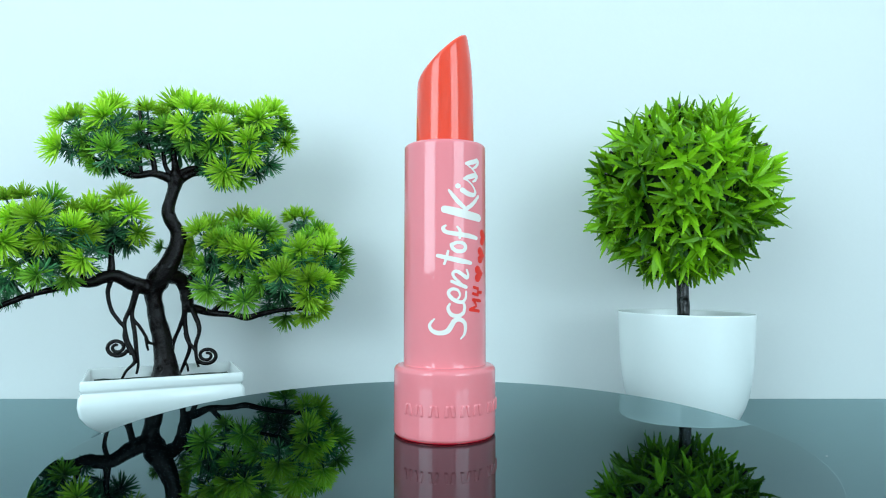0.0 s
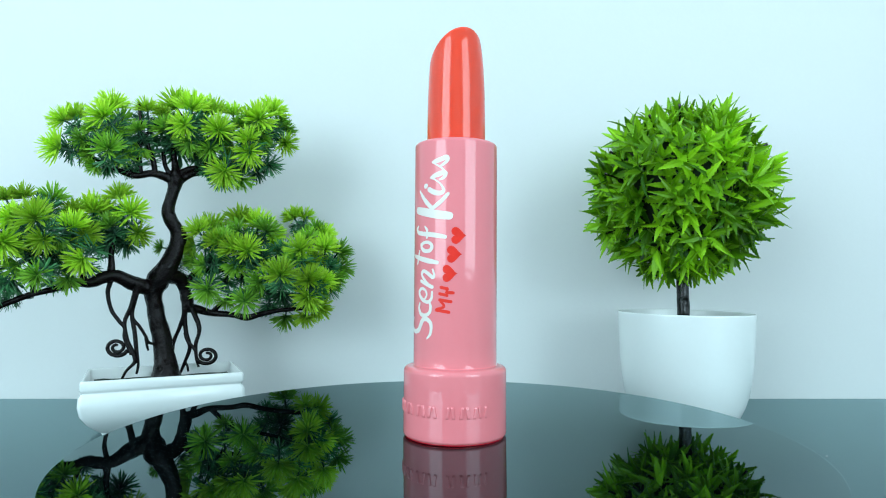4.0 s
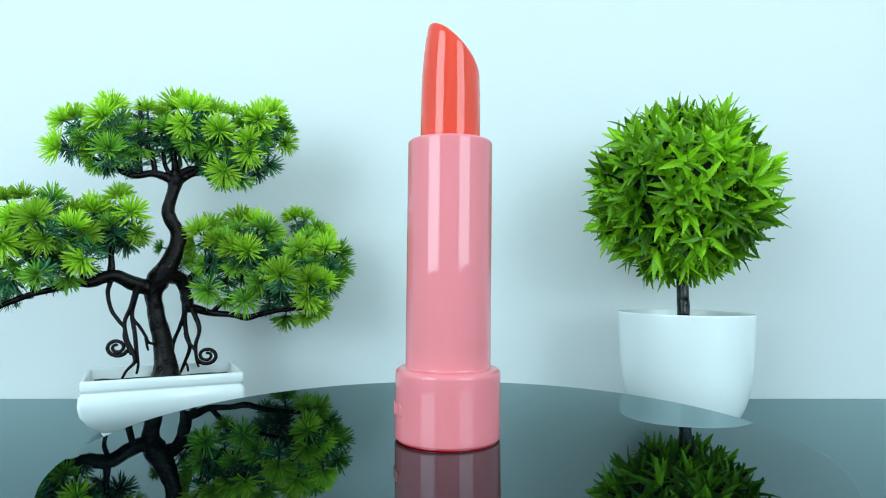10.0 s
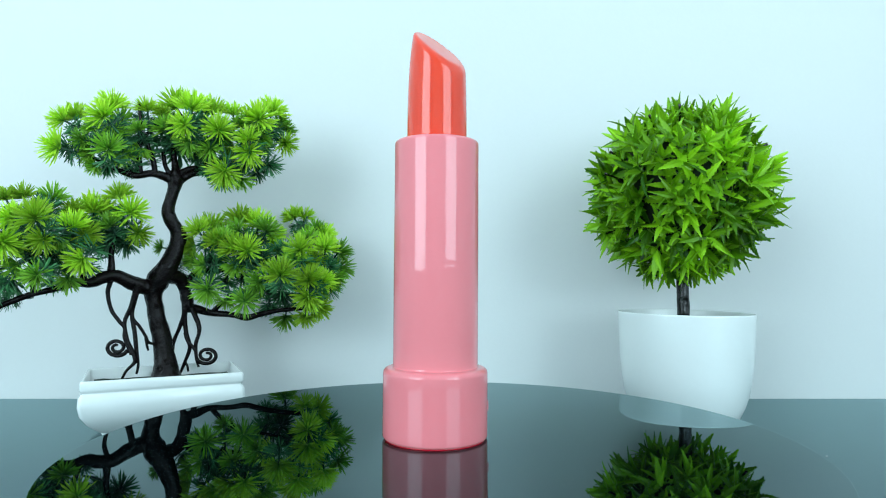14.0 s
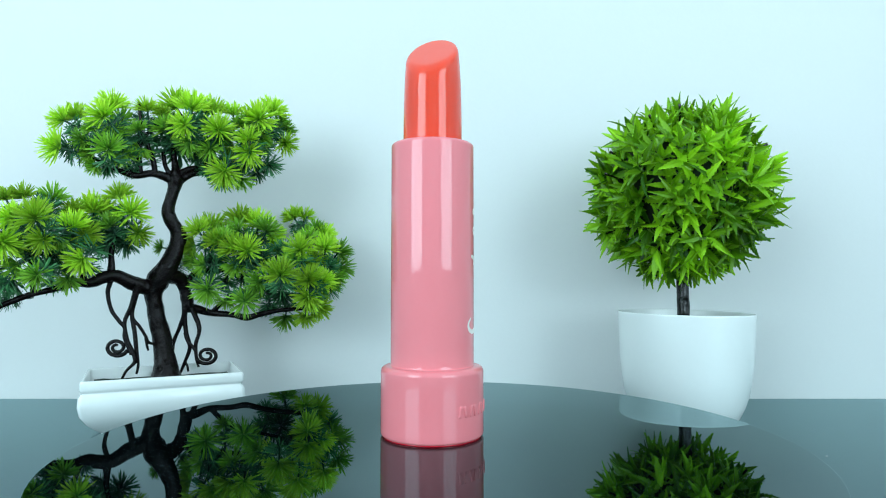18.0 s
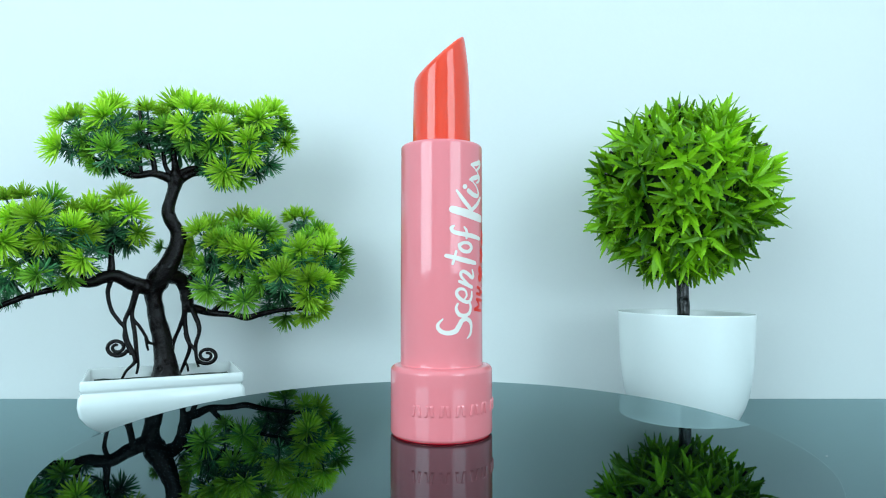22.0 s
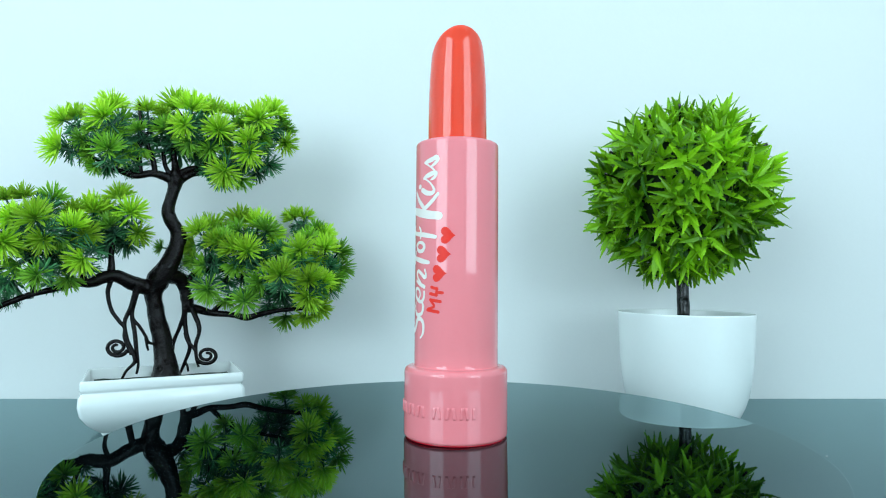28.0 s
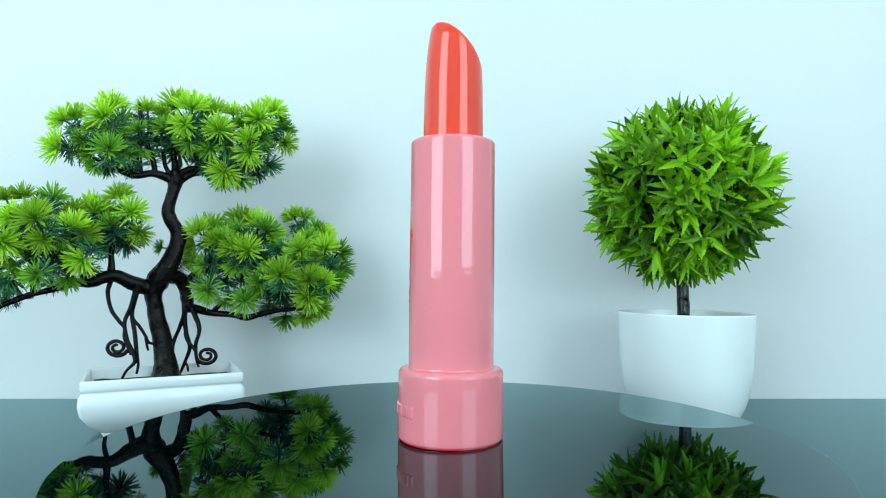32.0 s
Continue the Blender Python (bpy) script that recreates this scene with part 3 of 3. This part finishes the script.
WOOD = {
    "trunk": [[(-0.02, 0.1, 2.9, 1.081), (-0.07, 0.1, 3.37, 0.961), (-0.12, 0.1, 3.93, 0.801), (-0.29, 0.1, 4.91, 0.68), (-0.43, 0.1, 5.9, 0.64), (-0.69, 0.1, 6.89, 0.6), (-0.95, 0.1, 7.89, 0.56), (-1.08, 0.1, 8.68, 0.58), (-1.06, 0.1, 9.4, 0.68), (-0.63, 0.1, 10.24, 0.781), (-0.09, 0.1, 11.08, 0.68), (0.43, 0.23, 12.41, 0.562), (0.51, 0.29, 13.34, 0.522), (0.17, 0.12, 14.05, 0.48), (-0.14, -0.04, 14.84, 0.459), (-0.02, 0.03, 15.69, 0.4), (0.19, 0.15, 16.52, 0.421), (0.28, 0.2, 17.29, 0.521), (0.23, 0.18, 18.1, 0.26), (0.07, 0.12, 19.47, 0.14)]],
    "leg": [[(-0.4, 0.1, 10.36, 0.6), (0.03, 0.61, 10.28, 0.546), (0.41, 1.07, 10.03, 0.491), (0.61, 1.3, 9.38, 0.431), (0.75, 1.4, 8.64, 0.453), (0.89, 1.4, 7.98, 0.371)]],
    "branch": [[(-0.87, 0.3, 9.56, 0.442), (-1.33, -0.1, 9.52, 0.578), (-2.03, -0.8, 9.77, 0.53), (-2.93, -1.5, 10.32, 0.444), (-3.5, -2.16, 10.2, 0.419), (-3.91, -2.93, 9.87, 0.337), (-4.34, -3.78, 9.88, 0.256), (-4.92, -5.05, 9.51, 0.195), (-5.65, -6.0, 9.25, 0.19), (-6.55, -6.44, 8.85, 0.188), (-7.42, -6.87, 8.43, 0.169), (-8.39, -7.37, 8.22, 0.133)], [(0.82, 1.46, 8.02, 0.363), (1.45, 1.86, 7.88, 0.32), (2.23, 2.35, 7.6, 0.254), (3.76, 2.16, 7.49, 0.221), (4.98, 2.01, 7.29, 0.23), (5.95, 2.09, 7.53, 0.206), (7.16, 2.21, 7.77, 0.162), (8.92, 2.38, 7.93, 0.139)], [(0.31, 0.22, 17.05, 0.401), (-0.35, -0.12, 17.36, 0.319), (-1.13, -0.52, 17.54, 0.257), (-2.02, -0.98, 17.31, 0.234), (-2.71, -1.34, 17.49, 0.194), (-3.58, -1.78, 17.92, 0.153), (-4.79, -2.4, 18.58, 0.113)], [(0.38, 0.25, 17.06, 0.402), (0.84, 0.49, 17.42, 0.283), (1.41, 0.79, 17.75, 0.244), (2.2, 1.2, 17.9, 0.205), (3.67, 1.96, 18.66, 0.146)], [(0.44, 0.29, 17.55, 0.281), (0.97, 0.56, 17.96, 0.222), (1.64, 0.91, 18.19, 0.196), (2.33, 1.27, 18.54, 0.164), (4.38, 2.33, 19.58, 0.105)]],
    "twig": [[(-3.23, -1.67, 10.28, 0.308), (-3.22, -1.64, 11.05, 0.231), (-3.25, -1.64, 12.01, 0.173), (-3.03, -1.52, 13.37, 0.116)], [(-4.09, -3.27, 9.99, 0.222), (-4.29, -3.62, 11.01, 0.147), (-4.5, -3.96, 12.83, 0.11)], [(-5.65, -6.0, 9.25, 0.173), (-5.81, -6.06, 10.28, 0.138), (-5.99, -6.12, 12.01, 0.104)], [(2.28, 2.34, 7.68, 0.189), (3.1, 2.24, 8.36, 0.188), (4.17, 2.11, 8.86, 0.188), (5.65, 2.06, 9.24, 0.147), (7.48, 2.24, 9.65, 0.105)], [(0.69, 1.4, 9.87, 0.247), (1.17, 1.71, 10.49, 0.207), (2.4, 2.32, 10.7, 0.168), (4.58, 2.05, 10.91, 0.125)], [(-1.77, -0.85, 17.41, 0.235), (-1.82, -0.87, 18.36, 0.196), (-1.78, -0.84, 19.76, 0.176), (-1.78, -0.82, 21.16, 0.118), (-1.89, -0.82, 22.48, 0.1)], [(-0.91, -0.41, 17.52, 0.198), (-1.02, -0.46, 18.43, 0.178), (-1.29, -0.59, 19.33, 0.138), (-1.38, -0.62, 20.4, 0.098)], [(-2.27, -1.11, 17.33, 0.195), (-2.59, -1.27, 18.01, 0.155), (-3.13, -1.54, 18.43, 0.135)], [(0.01, 0.06, 17.43, 0.2), (-0.36, -0.12, 18.17, 0.159), (-0.48, -0.17, 19.09, 0.139)]],
    "aerial_root": [[(-3.05, -1.56, 10.28, 0.143), (-3.29, -1.61, 9.71, 0.142), (-3.38, -1.63, 9.13, 0.122), (-3.14, -1.59, 8.06, 0.114), (-2.64, -1.5, 7.28, 0.114), (-2.27, -1.43, 6.82, 0.115), (-2.26, -1.43, 6.13, 0.115), (-1.81, -1.36, 4.97, 0.114)], [(-1.5, -1.25, 9.7, 0.23), (-1.68, -1.32, 8.93, 0.187), (-1.91, -1.36, 8.16, 0.143), (-2.28, -1.43, 7.2, 0.115), (-2.11, -1.41, 6.05, 0.114), (-1.75, -1.35, 5.21, 0.114), (-1.59, -1.32, 4.51, 0.115), (-2.07, -1.41, 3.95, 0.086), (-2.37, -1.47, 3.39, 0.072)], [(-1.68, -1.32, 9.12, 0.172), (-1.91, -1.36, 7.77, 0.129), (-1.7, -1.33, 6.43, 0.129), (-1.58, -1.31, 5.27, 0.115), (-1.45, -1.28, 4.31, 0.086), (-1.54, -1.31, 3.66, 0.071)], [(-1.94, -1.37, 7.89, 0.1), (-1.79, -1.34, 7.35, 0.1), (-1.41, -1.24, 6.88, 0.092), (-1.05, -1.06, 6.17, 0.086), (-0.9, -0.96, 5.77, 0.086), (-0.64, -0.4, 5.56, 0.088)], [(-0.99, -1.03, 6.09, 0.086), (-0.91, -1.0, 5.55, 0.072), (-0.86, -0.91, 5.23, 0.058)], [(0.64, 1.35, 8.97, 0.213), (0.7, 1.35, 8.15, 0.198), (0.63, 1.35, 7.42, 0.152), (0.24, 1.35, 6.39, 0.122), (-0.08, 1.35, 5.58, 0.122), (-0.18, 1.35, 4.76, 0.122)], [(0.7, 1.35, 8.03, 0.152), (0.63, 1.35, 7.33, 0.152), (0.77, 1.35, 6.19, 0.137), (1.04, 1.35, 5.17, 0.122), (0.72, 1.35, 4.16, 0.107), (0.34, 1.35, 3.22, 0.076)], [(0.72, 1.35, 4.16, 0.092), (0.9, 1.35, 3.75, 0.076), (0.94, 1.35, 3.43, 0.061)], [(0.9, 1.35, 8.31, 0.183), (1.24, 1.35, 7.74, 0.167), (1.63, 1.35, 6.8, 0.152), (1.67, 1.35, 6.19, 0.122), (1.44, 1.35, 5.37, 0.121), (1.5, 1.35, 4.48, 0.106), (1.68, 1.35, 3.75, 0.076)], [(0.77, 1.35, 6.27, 0.107), (0.94, 1.35, 5.7, 0.107), (1.28, 1.35, 5.29, 0.106), (1.61, 1.35, 4.89, 0.106)]],
}
CURLS = [(-2.8, -1.4, 5.48, 0.755), (2.31, 1.35, 4.6, 0.782)]
KNOTS = [(-0.48, 0.08, 6.95, 0.25), (0.25, 0.0, 4.44, 0.18), (-0.23, 0.0, 3.93, 0.159), (-0.62, 0.05, 8.27, 0.158)]


def bonsai():
    rng = random.Random(11)
    tree = thing("bonsai_tree", pose(-0.1936, 0.450, 0.0), "artificial pine bonsai with dark twisted trunk and green needle pads", "bonsai")
    for name, runs in WOOD.items():
        for run in runs:
            bend = rng.uniform(-1, 1)
            pts = []
            for i, (x, y, z, r) in enumerate(run):
                if name in ("branch", "twig"):
                    y += 0.25 * bend * min(1, i / 4)
                if name == "aerial_root":
                    y += 0.15 * bend - 0.1
                pts.append((x * 0.01, y * 0.01, z * 0.01, r * (0.0117 if name == "aerial_root" else 0.01)))
            mesh_object("trunk" if name == "leg" else name, *tube(pts, 16 if name == "trunk" else 10, 6, 0.16 if name in ("trunk", "leg") else 0.10, rng.random() * 9),
                        BARK, tree)
    for (x, y, z, r), hand in zip(CURLS, (1, -1)):
        pts = []
        for k in range(26):
            w = radians(20 + 25 * k)
            reach = r * (1.02 - 0.030 * k)
            pts.append(((x + hand * reach * math.cos(w)) * 0.01, y * 0.01 - 0.001, (z - 0.78 * reach * math.sin(w)) * 0.01, 0.00150 - 0.000020 * k))
        mesh_object("aerial_root", *tube(pts, 8, 3), BARK, tree, "curled dark root")
    for x, y, z, r in KNOTS:                                  # scars of cut side shoots, rings on the trunk's face
        front = y - (0.60 if z > 5 else 0.78)
        ring = [((x + r * math.cos(w)) * 0.01, (front + 0.35 * abs(math.cos(w)) * r) * 0.01, (z + 0.8 * r * math.sin(w)) * 0.01, 0.00055)
                for w in (k * math.pi / 7 for k in range(15))]
        mesh_object("knot", *tube(ring, 8, 2), BARK, tree, "small round bark scar")
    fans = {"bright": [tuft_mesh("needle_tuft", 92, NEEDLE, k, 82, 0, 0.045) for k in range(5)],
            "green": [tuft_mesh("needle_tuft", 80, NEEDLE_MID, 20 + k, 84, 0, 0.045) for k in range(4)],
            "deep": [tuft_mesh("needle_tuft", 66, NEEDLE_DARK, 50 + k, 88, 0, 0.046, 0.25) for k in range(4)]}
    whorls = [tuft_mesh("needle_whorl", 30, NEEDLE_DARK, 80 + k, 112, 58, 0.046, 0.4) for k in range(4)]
    words = {"bright": "bright green needle tuft", "green": "mid-green needle tuft", "deep": "dark green needle tuft"}
    shoots = [Vector(p[:3]) * 0.01 for name in ("branch", "twig") for run in WOOD[name] for p in glide(run, 4)]
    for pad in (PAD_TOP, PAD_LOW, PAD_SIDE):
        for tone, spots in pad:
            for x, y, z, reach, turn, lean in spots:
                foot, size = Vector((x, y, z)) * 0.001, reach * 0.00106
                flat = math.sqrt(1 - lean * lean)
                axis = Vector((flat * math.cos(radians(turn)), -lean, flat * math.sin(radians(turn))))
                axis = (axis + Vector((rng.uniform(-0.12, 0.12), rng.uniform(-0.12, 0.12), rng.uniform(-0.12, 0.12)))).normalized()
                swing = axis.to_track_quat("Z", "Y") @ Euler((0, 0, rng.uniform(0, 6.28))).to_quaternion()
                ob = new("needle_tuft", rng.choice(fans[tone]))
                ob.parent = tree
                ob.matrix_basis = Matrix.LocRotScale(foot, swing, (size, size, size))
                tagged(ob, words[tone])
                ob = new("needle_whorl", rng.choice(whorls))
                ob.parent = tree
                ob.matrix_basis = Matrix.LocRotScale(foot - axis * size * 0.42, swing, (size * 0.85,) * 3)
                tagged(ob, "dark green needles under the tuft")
                near = min(shoots, key=lambda p: (p - foot + axis * 0.012).length)
                gap = (near - foot).length
                bow = foot - axis * min(0.014, gap * 0.5)
                mid = (bow + near) / 2 + Vector((0, 0, 0.15 * gap * rng.uniform(-0.4, 0.4)))
                v, f = tube([(*near, 0.0009), (*mid, 0.00075), (*bow, 0.0007), (*(foot + axis * 0.0005), 0.0007)], 6, 4)
                mesh_object("stem", v, f, STEM_GREEN, tree, "thin dark green stem")
    return tree


def tray():
    t = thing("bonsai_tray", pose(-0.1934, 0.4453, 0, 0, 0, 25.0), "shallow rectangular white glazed bonsai tray on the table", "planter")
    # outline half sizes at each height, outside and then back inside
    steps = [(0.0362, 0.0190, 0.0024, 0.003), (0.0378, 0.0204, 0.0027, 0.003), (0.0400, 0.0224, 0.0045, 0.003), (0.0452, 0.0274, 0.0095, 0.003), (0.0490, 0.0312, 0.0155, 0.003),
             (0.0503, 0.0325, 0.0215, 0.003), (0.0499, 0.0321, 0.0272, 0.003), (0.0484, 0.0306, 0.0292, 0.002), (0.0476, 0.0298, 0.0299, 0.002), (0.0480, 0.0302, 0.0305, 0.002),
             (0.0489, 0.0311, 0.0312, 0.002), (0.0492, 0.0314, 0.0321, 0.002), (0.0492, 0.0314, 0.0360, 0.002), (0.0488, 0.0310, 0.0372, 0.002), (0.0482, 0.0304, 0.0377, 0.002),
             (0.0474, 0.0296, 0.0377, 0.0015), (0.0468, 0.0290, 0.0372, 0.0015), (0.0462, 0.0284, 0.0300, 0.0015), (0.0445, 0.0265, 0.0120, 0.0015)]
    verts, faces = [], []
    ring = 4 * 6
    for a, b, z, c in steps:
        for qx, qy, a0 in ((1, 1, 0), (-1, 1, 90), (-1, -1, 180), (1, -1, 270)):
            for k in range(6):
                w = radians(a0 + 90 * k / 5)
                verts.append((qx * (a - c) + c * math.cos(w), qy * (b - c) + c * math.sin(w), z))
    for i in range(len(steps) - 1):
        for k in range(ring):
            j = (k + 1) % ring
            faces.append((i * ring + k, i * ring + j, (i + 1) * ring + j, (i + 1) * ring + k))
    faces.append(tuple(reversed(range(ring))))
    faces.append(tuple((len(steps) - 1) * ring + k for k in range(ring)))
    mesh_object("bowl", verts, faces, PORCELAIN, t)
    for sx in (-1, 1):
        for sy in (-1, 1):
            bm = box(sx * 0.0300 - 0.006, sx * 0.0300 + 0.006, sy * 0.0150 - 0.004, sy * 0.0150 + 0.004, 0.0, 0.0034, 0.0006)
            for v in bm.verts:
                if v.co.z > 0.002:
                    v.co.x += sx * 0.0012
                    v.co.y += sy * 0.0012
            part("foot", bm, PORCELAIN, t)
    bm = box(-0.0444, 0.0444, -0.0264, 0.0264, 0.0125, 0.0306)
    bmesh.ops.subdivide_edges(bm, edges=bm.edges[:], cuts=14, use_grid_fill=True)
    for v in bm.verts:
        if v.co.z > 0.0300:
            v.co.z += 0.0009 * noise.noise(v.co * 300)
    part("filling", bm, TURF, t, "dark green turf filling of the tray")
    return t


tray()
bonsai()


# ---------------------------------------------------------------- the ball tree
def leaf(verts, faces, root, axis, up, length, width, bend, rng):
    """One toothed lance-shaped leaf, folded along its midrib."""
    side = axis.cross(up).normalized()
    up = side.cross(axis).normalized()
    n = len(verts)
    rows = [(0.0, 0.08), (0.08, 0.24)]
    for k in range(6):                                        # six teeth, pointing forward
        s = 0.17 + 0.125 * k
        full = math.sin(math.pi * min(1.0, (s + 0.09) ** 0.82)) ** 0.62
        rows += [(s, full * 1.14), (s + 0.024, full * 0.78)]
    rows.append((0.93, 0.30))
    curl = rng.uniform(0.15, 0.5)
    twist = rng.uniform(-0.3, 0.3)
    for s, w in rows:
        c = root + axis * length * s - up * bend * length * s * s
        out = side * math.cos(twist * s) + up * math.sin(twist * s)
        lift = up * width * w * curl
        verts += [tuple(c + out * width * w + axis * length * 0.02 + lift), tuple(c), tuple(c - out * width * w + axis * length * 0.02 + lift)]
    verts.append(tuple(root + axis * length - up * bend * length))
    for i in range(len(rows) - 1):
        a = n + 3 * i
        faces += [(a, a + 1, a + 4, a + 3), (a + 1, a + 2, a + 5, a + 4)]
    a, tip = n + 3 * (len(rows) - 1), len(verts) - 1
    faces += [(a, a + 1, tip), (a + 1, a + 2, tip)]


def sprig_mesh(seed):
    rng = random.Random(seed)
    verts, faces = [], []
    for tier, count in ((0, rng.choice((5, 6, 7))), (1, rng.choice((2, 3, 4)))):
        for k in range(count):
            tilt = radians(rng.uniform(8, 34) if tier else rng.uniform(34, 72))
            turn = 2 * math.pi * k / count + rng.uniform(-0.3, 0.3)
            axis = Vector((math.sin(tilt) * math.cos(turn), math.sin(tilt) * math.sin(turn), math.cos(tilt)))
            up = (Vector((0, 0, 1)) - axis * axis.z + Vector((rng.uniform(-0.3, 0.3), rng.uniform(-0.3, 0.3), 0))).normalized()
            leaf(verts, faces, Vector((0, 0, 0.12 * tier + rng.uniform(-0.08, 0.08))) + axis * 0.04, axis, up,
                 rng.uniform(0.62, 0.86) if tier else rng.uniform(0.74, 1.04), rng.uniform(0.092, 0.122), rng.uniform(-0.12, 0.34), rng)
    v, f = tube([(0, 0, -0.7, 0.035), (0.02, 0, -0.3, 0.03), (0, 0, 0.05, 0.03)], 5, 2)
    faces += [tuple(i + len(verts) for i in q) for q in f]
    verts += v
    me = bpy.data.meshes.new("leaf_sprig")
    me.from_pydata(verts, [], faces)
    me.materials.append(LEAF)
    return me


def ball_tree():
    rng = random.Random(5)
    cx, cy, cz = 0.1734, 0.4620, 0.1637
    reach = 0.0729
    t = thing("ball_tree", pose(cx, cy, 0), "artificial boxwood-style ball tree with bright green leaves", "potted plant")
    # inner ball whose near-black colour stands in for shade behind the leaves
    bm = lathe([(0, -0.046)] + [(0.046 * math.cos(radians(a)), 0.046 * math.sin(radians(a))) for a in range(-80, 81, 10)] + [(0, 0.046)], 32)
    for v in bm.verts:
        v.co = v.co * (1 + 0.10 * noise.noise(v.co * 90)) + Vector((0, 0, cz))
    part("core", bm, CORE, t, "near-black core of the ball, shade between the leaves in its colour")
    stem = [(0, 0, 0.02, 0.0045), (0, 0, 0.06, 0.0044), (0.0003, 0, 0.09, 0.0043), (0, 0, 0.125, 0.0042)]
    v, f = tube(stem, 24, 40, 0.16)
    mesh_object("stem", v, f, STEM_BLACK, t, "black-brown rough plastic stem")
    wires = random.Random(9)
    for k in range(12):                                       # bare wire ends between the leaves
        w, h = radians(30 + 30 * k + wires.uniform(-12, 12)), wires.uniform(-0.5, 0.1)
        d = Vector((math.cos(w), h, math.sin(w))).normalized()
        a, b = d * 0.050, d * (reach - 0.001 * wires.uniform(7, 12)) + Vector((0, 0, 0.002))
        lift = Vector((0, 0, cz))
        v, f = tube([(*(a + lift), 0.0007), (*((a + b) / 2 + lift), 0.0007), (*(b + lift), 0.0009)], 7, 3)
        mesh_object("wire_end", v, f, STEM_BLACK, t, "bare dark wire end between the leaves")
    sprigs = [sprig_mesh(200 + k) for k in range(7)]
    count = 262
    for k in range(count):
        h = 1 - 2 * (k + 0.5) / count
        a = k * 2.39996 + rng.uniform(-0.2, 0.2)
        d = Vector((math.sqrt(1 - h * h) * math.cos(a), math.sqrt(1 - h * h) * math.sin(a), h))
        d = (d + Vector((rng.uniform(-0.08, 0.08), rng.uniform(-0.08, 0.08), rng.uniform(-0.08, 0.08)))).normalized()
        lean = (d + Vector((rng.uniform(-0.3, 0.3), rng.uniform(-0.3, 0.3), rng.uniform(-0.15, 0.35)))).normalized()
        size = 0.0214 * rng.uniform(0.85, 1.15)
        ob = new("leaf_sprig", rng.choice(sprigs))
        ob.parent = t
        turn = lean.to_track_quat("Z", "Y") @ Euler((0, 0, rng.uniform(0, 6.28))).to_quaternion()
        at = d * (reach - 0.0006 - 0.0193 * rng.uniform(0.85, 1.5)) + Vector((0, 0, cz))
        ob.matrix_basis = Matrix.LocRotScale(at, turn, (size, size, size))


def round_pot():
    t = thing("flower_pot", pose(0.1736, 0.4617, 0.0004, 0, 0.8, 0), "round white satin plastic flower pot on the table", "flower pot")
    rim = 0.0768
    body = [(0, 0.0), (0.0300, 0.0)] + arc(0.0300, 0.0040, 0.0040, -90, -35, 4) + [(0.0362, 0.0050), (0.0395, 0.0120), (0.0420, 0.0200), (0.0438, 0.0300), (0.0452, 0.0430),
            (0.0459, 0.0570), (0.0464, 0.0690), (0.0467, rim - 0.0012), (0.0467, rim - 0.0005), (0.0464, rim), (0.0456, rim), (0.0452, rim - 0.0005), (0.0450, rim - 0.0015), (0.0444, 0.060),
            (0.0436, 0.040), (0.0396, 0.022), (0, 0.020)]
    part("pot_wall", lathe(body, 128), POT_WHITE, t)
    bm = lathe([(0, 0.020), (0.0390, 0.0225), (0.0434, 0.0405), (0.0432, 0.0420), (0.02, 0.0440), (0, 0.0445)], 48)
    for v in bm.verts:
        if v.co.z > 0.0415:
            v.co.z += 0.001 * noise.noise(v.co * 250)
    part("filling", bm, MOSS, t, "olive foam filling of the pot")


round_pot()
ball_tree()


# ---------------------------------------------------------------- crumbs on the table
def crumb(x, y, size, material, label):
    bm = lathe([(0, 0.0), (0.9, 0.0), (1.0, 0.25), (0.75, 0.6), (0.3, 0.8), (0, 0.82)], 10)
    for v in bm.verts:
        v.co.x, v.co.y, v.co.z = v.co.x * size * (1.2 + 0.4 * noise.noise(v.co * 2)), v.co.y * size * 0.9, v.co.z * size * 0.7
    ob = tagged(part("crumb", bm, material), label, "crumb", "crumbs on the table")
    ob.matrix_basis = pose(x, y, 0, 0, 0, 40)


crumb(0.2198, 0.3695, 0.0007, CRUMB_WHITE, "tiny pale crumb on the black table")
crumb(0.2486, 0.4204, 0.0005, CRUMB_WHITE, "tiny pale crumb on the black table")
crumb(0.2108, 0.4391, 0.0011, PLINTH, "tiny dark crumb on the black table")


# ---------------------------------------------------------------- what moves
def motions():
    times = [0.5 * k for k in range(65)]
    rows, plate_rows = [], []
    lean_local = Matrix.Rotation(radians(0.3), 4, Vector((-math.sin(radians(109.6)), math.cos(radians(109.6)), 0)))
    for t in times:
        w = radians(TURN * (t + 0.362))
        spin = pose(0, 0, 0, 0, 0, -TURN * (t - 2.0))
        here = Matrix.Translation((AXIS[0] + 0.0047 * math.sin(w), AXIS[1] + 0.0047 * math.cos(w), PLATE_TOP))
        rows.append((t, here @ pose(0, 0, 0, 0, 0.3, 0) @ spin @ lean_local))
        v = radians(TURN * (t - 3.0))
        plate_rows.append((t, pose(0.0020 * math.sin(v), 0.0020 * math.cos(v), 0) @ spin))
    walk(bottle, rows)
    walk(glass_plate, plate_rows)


motions()
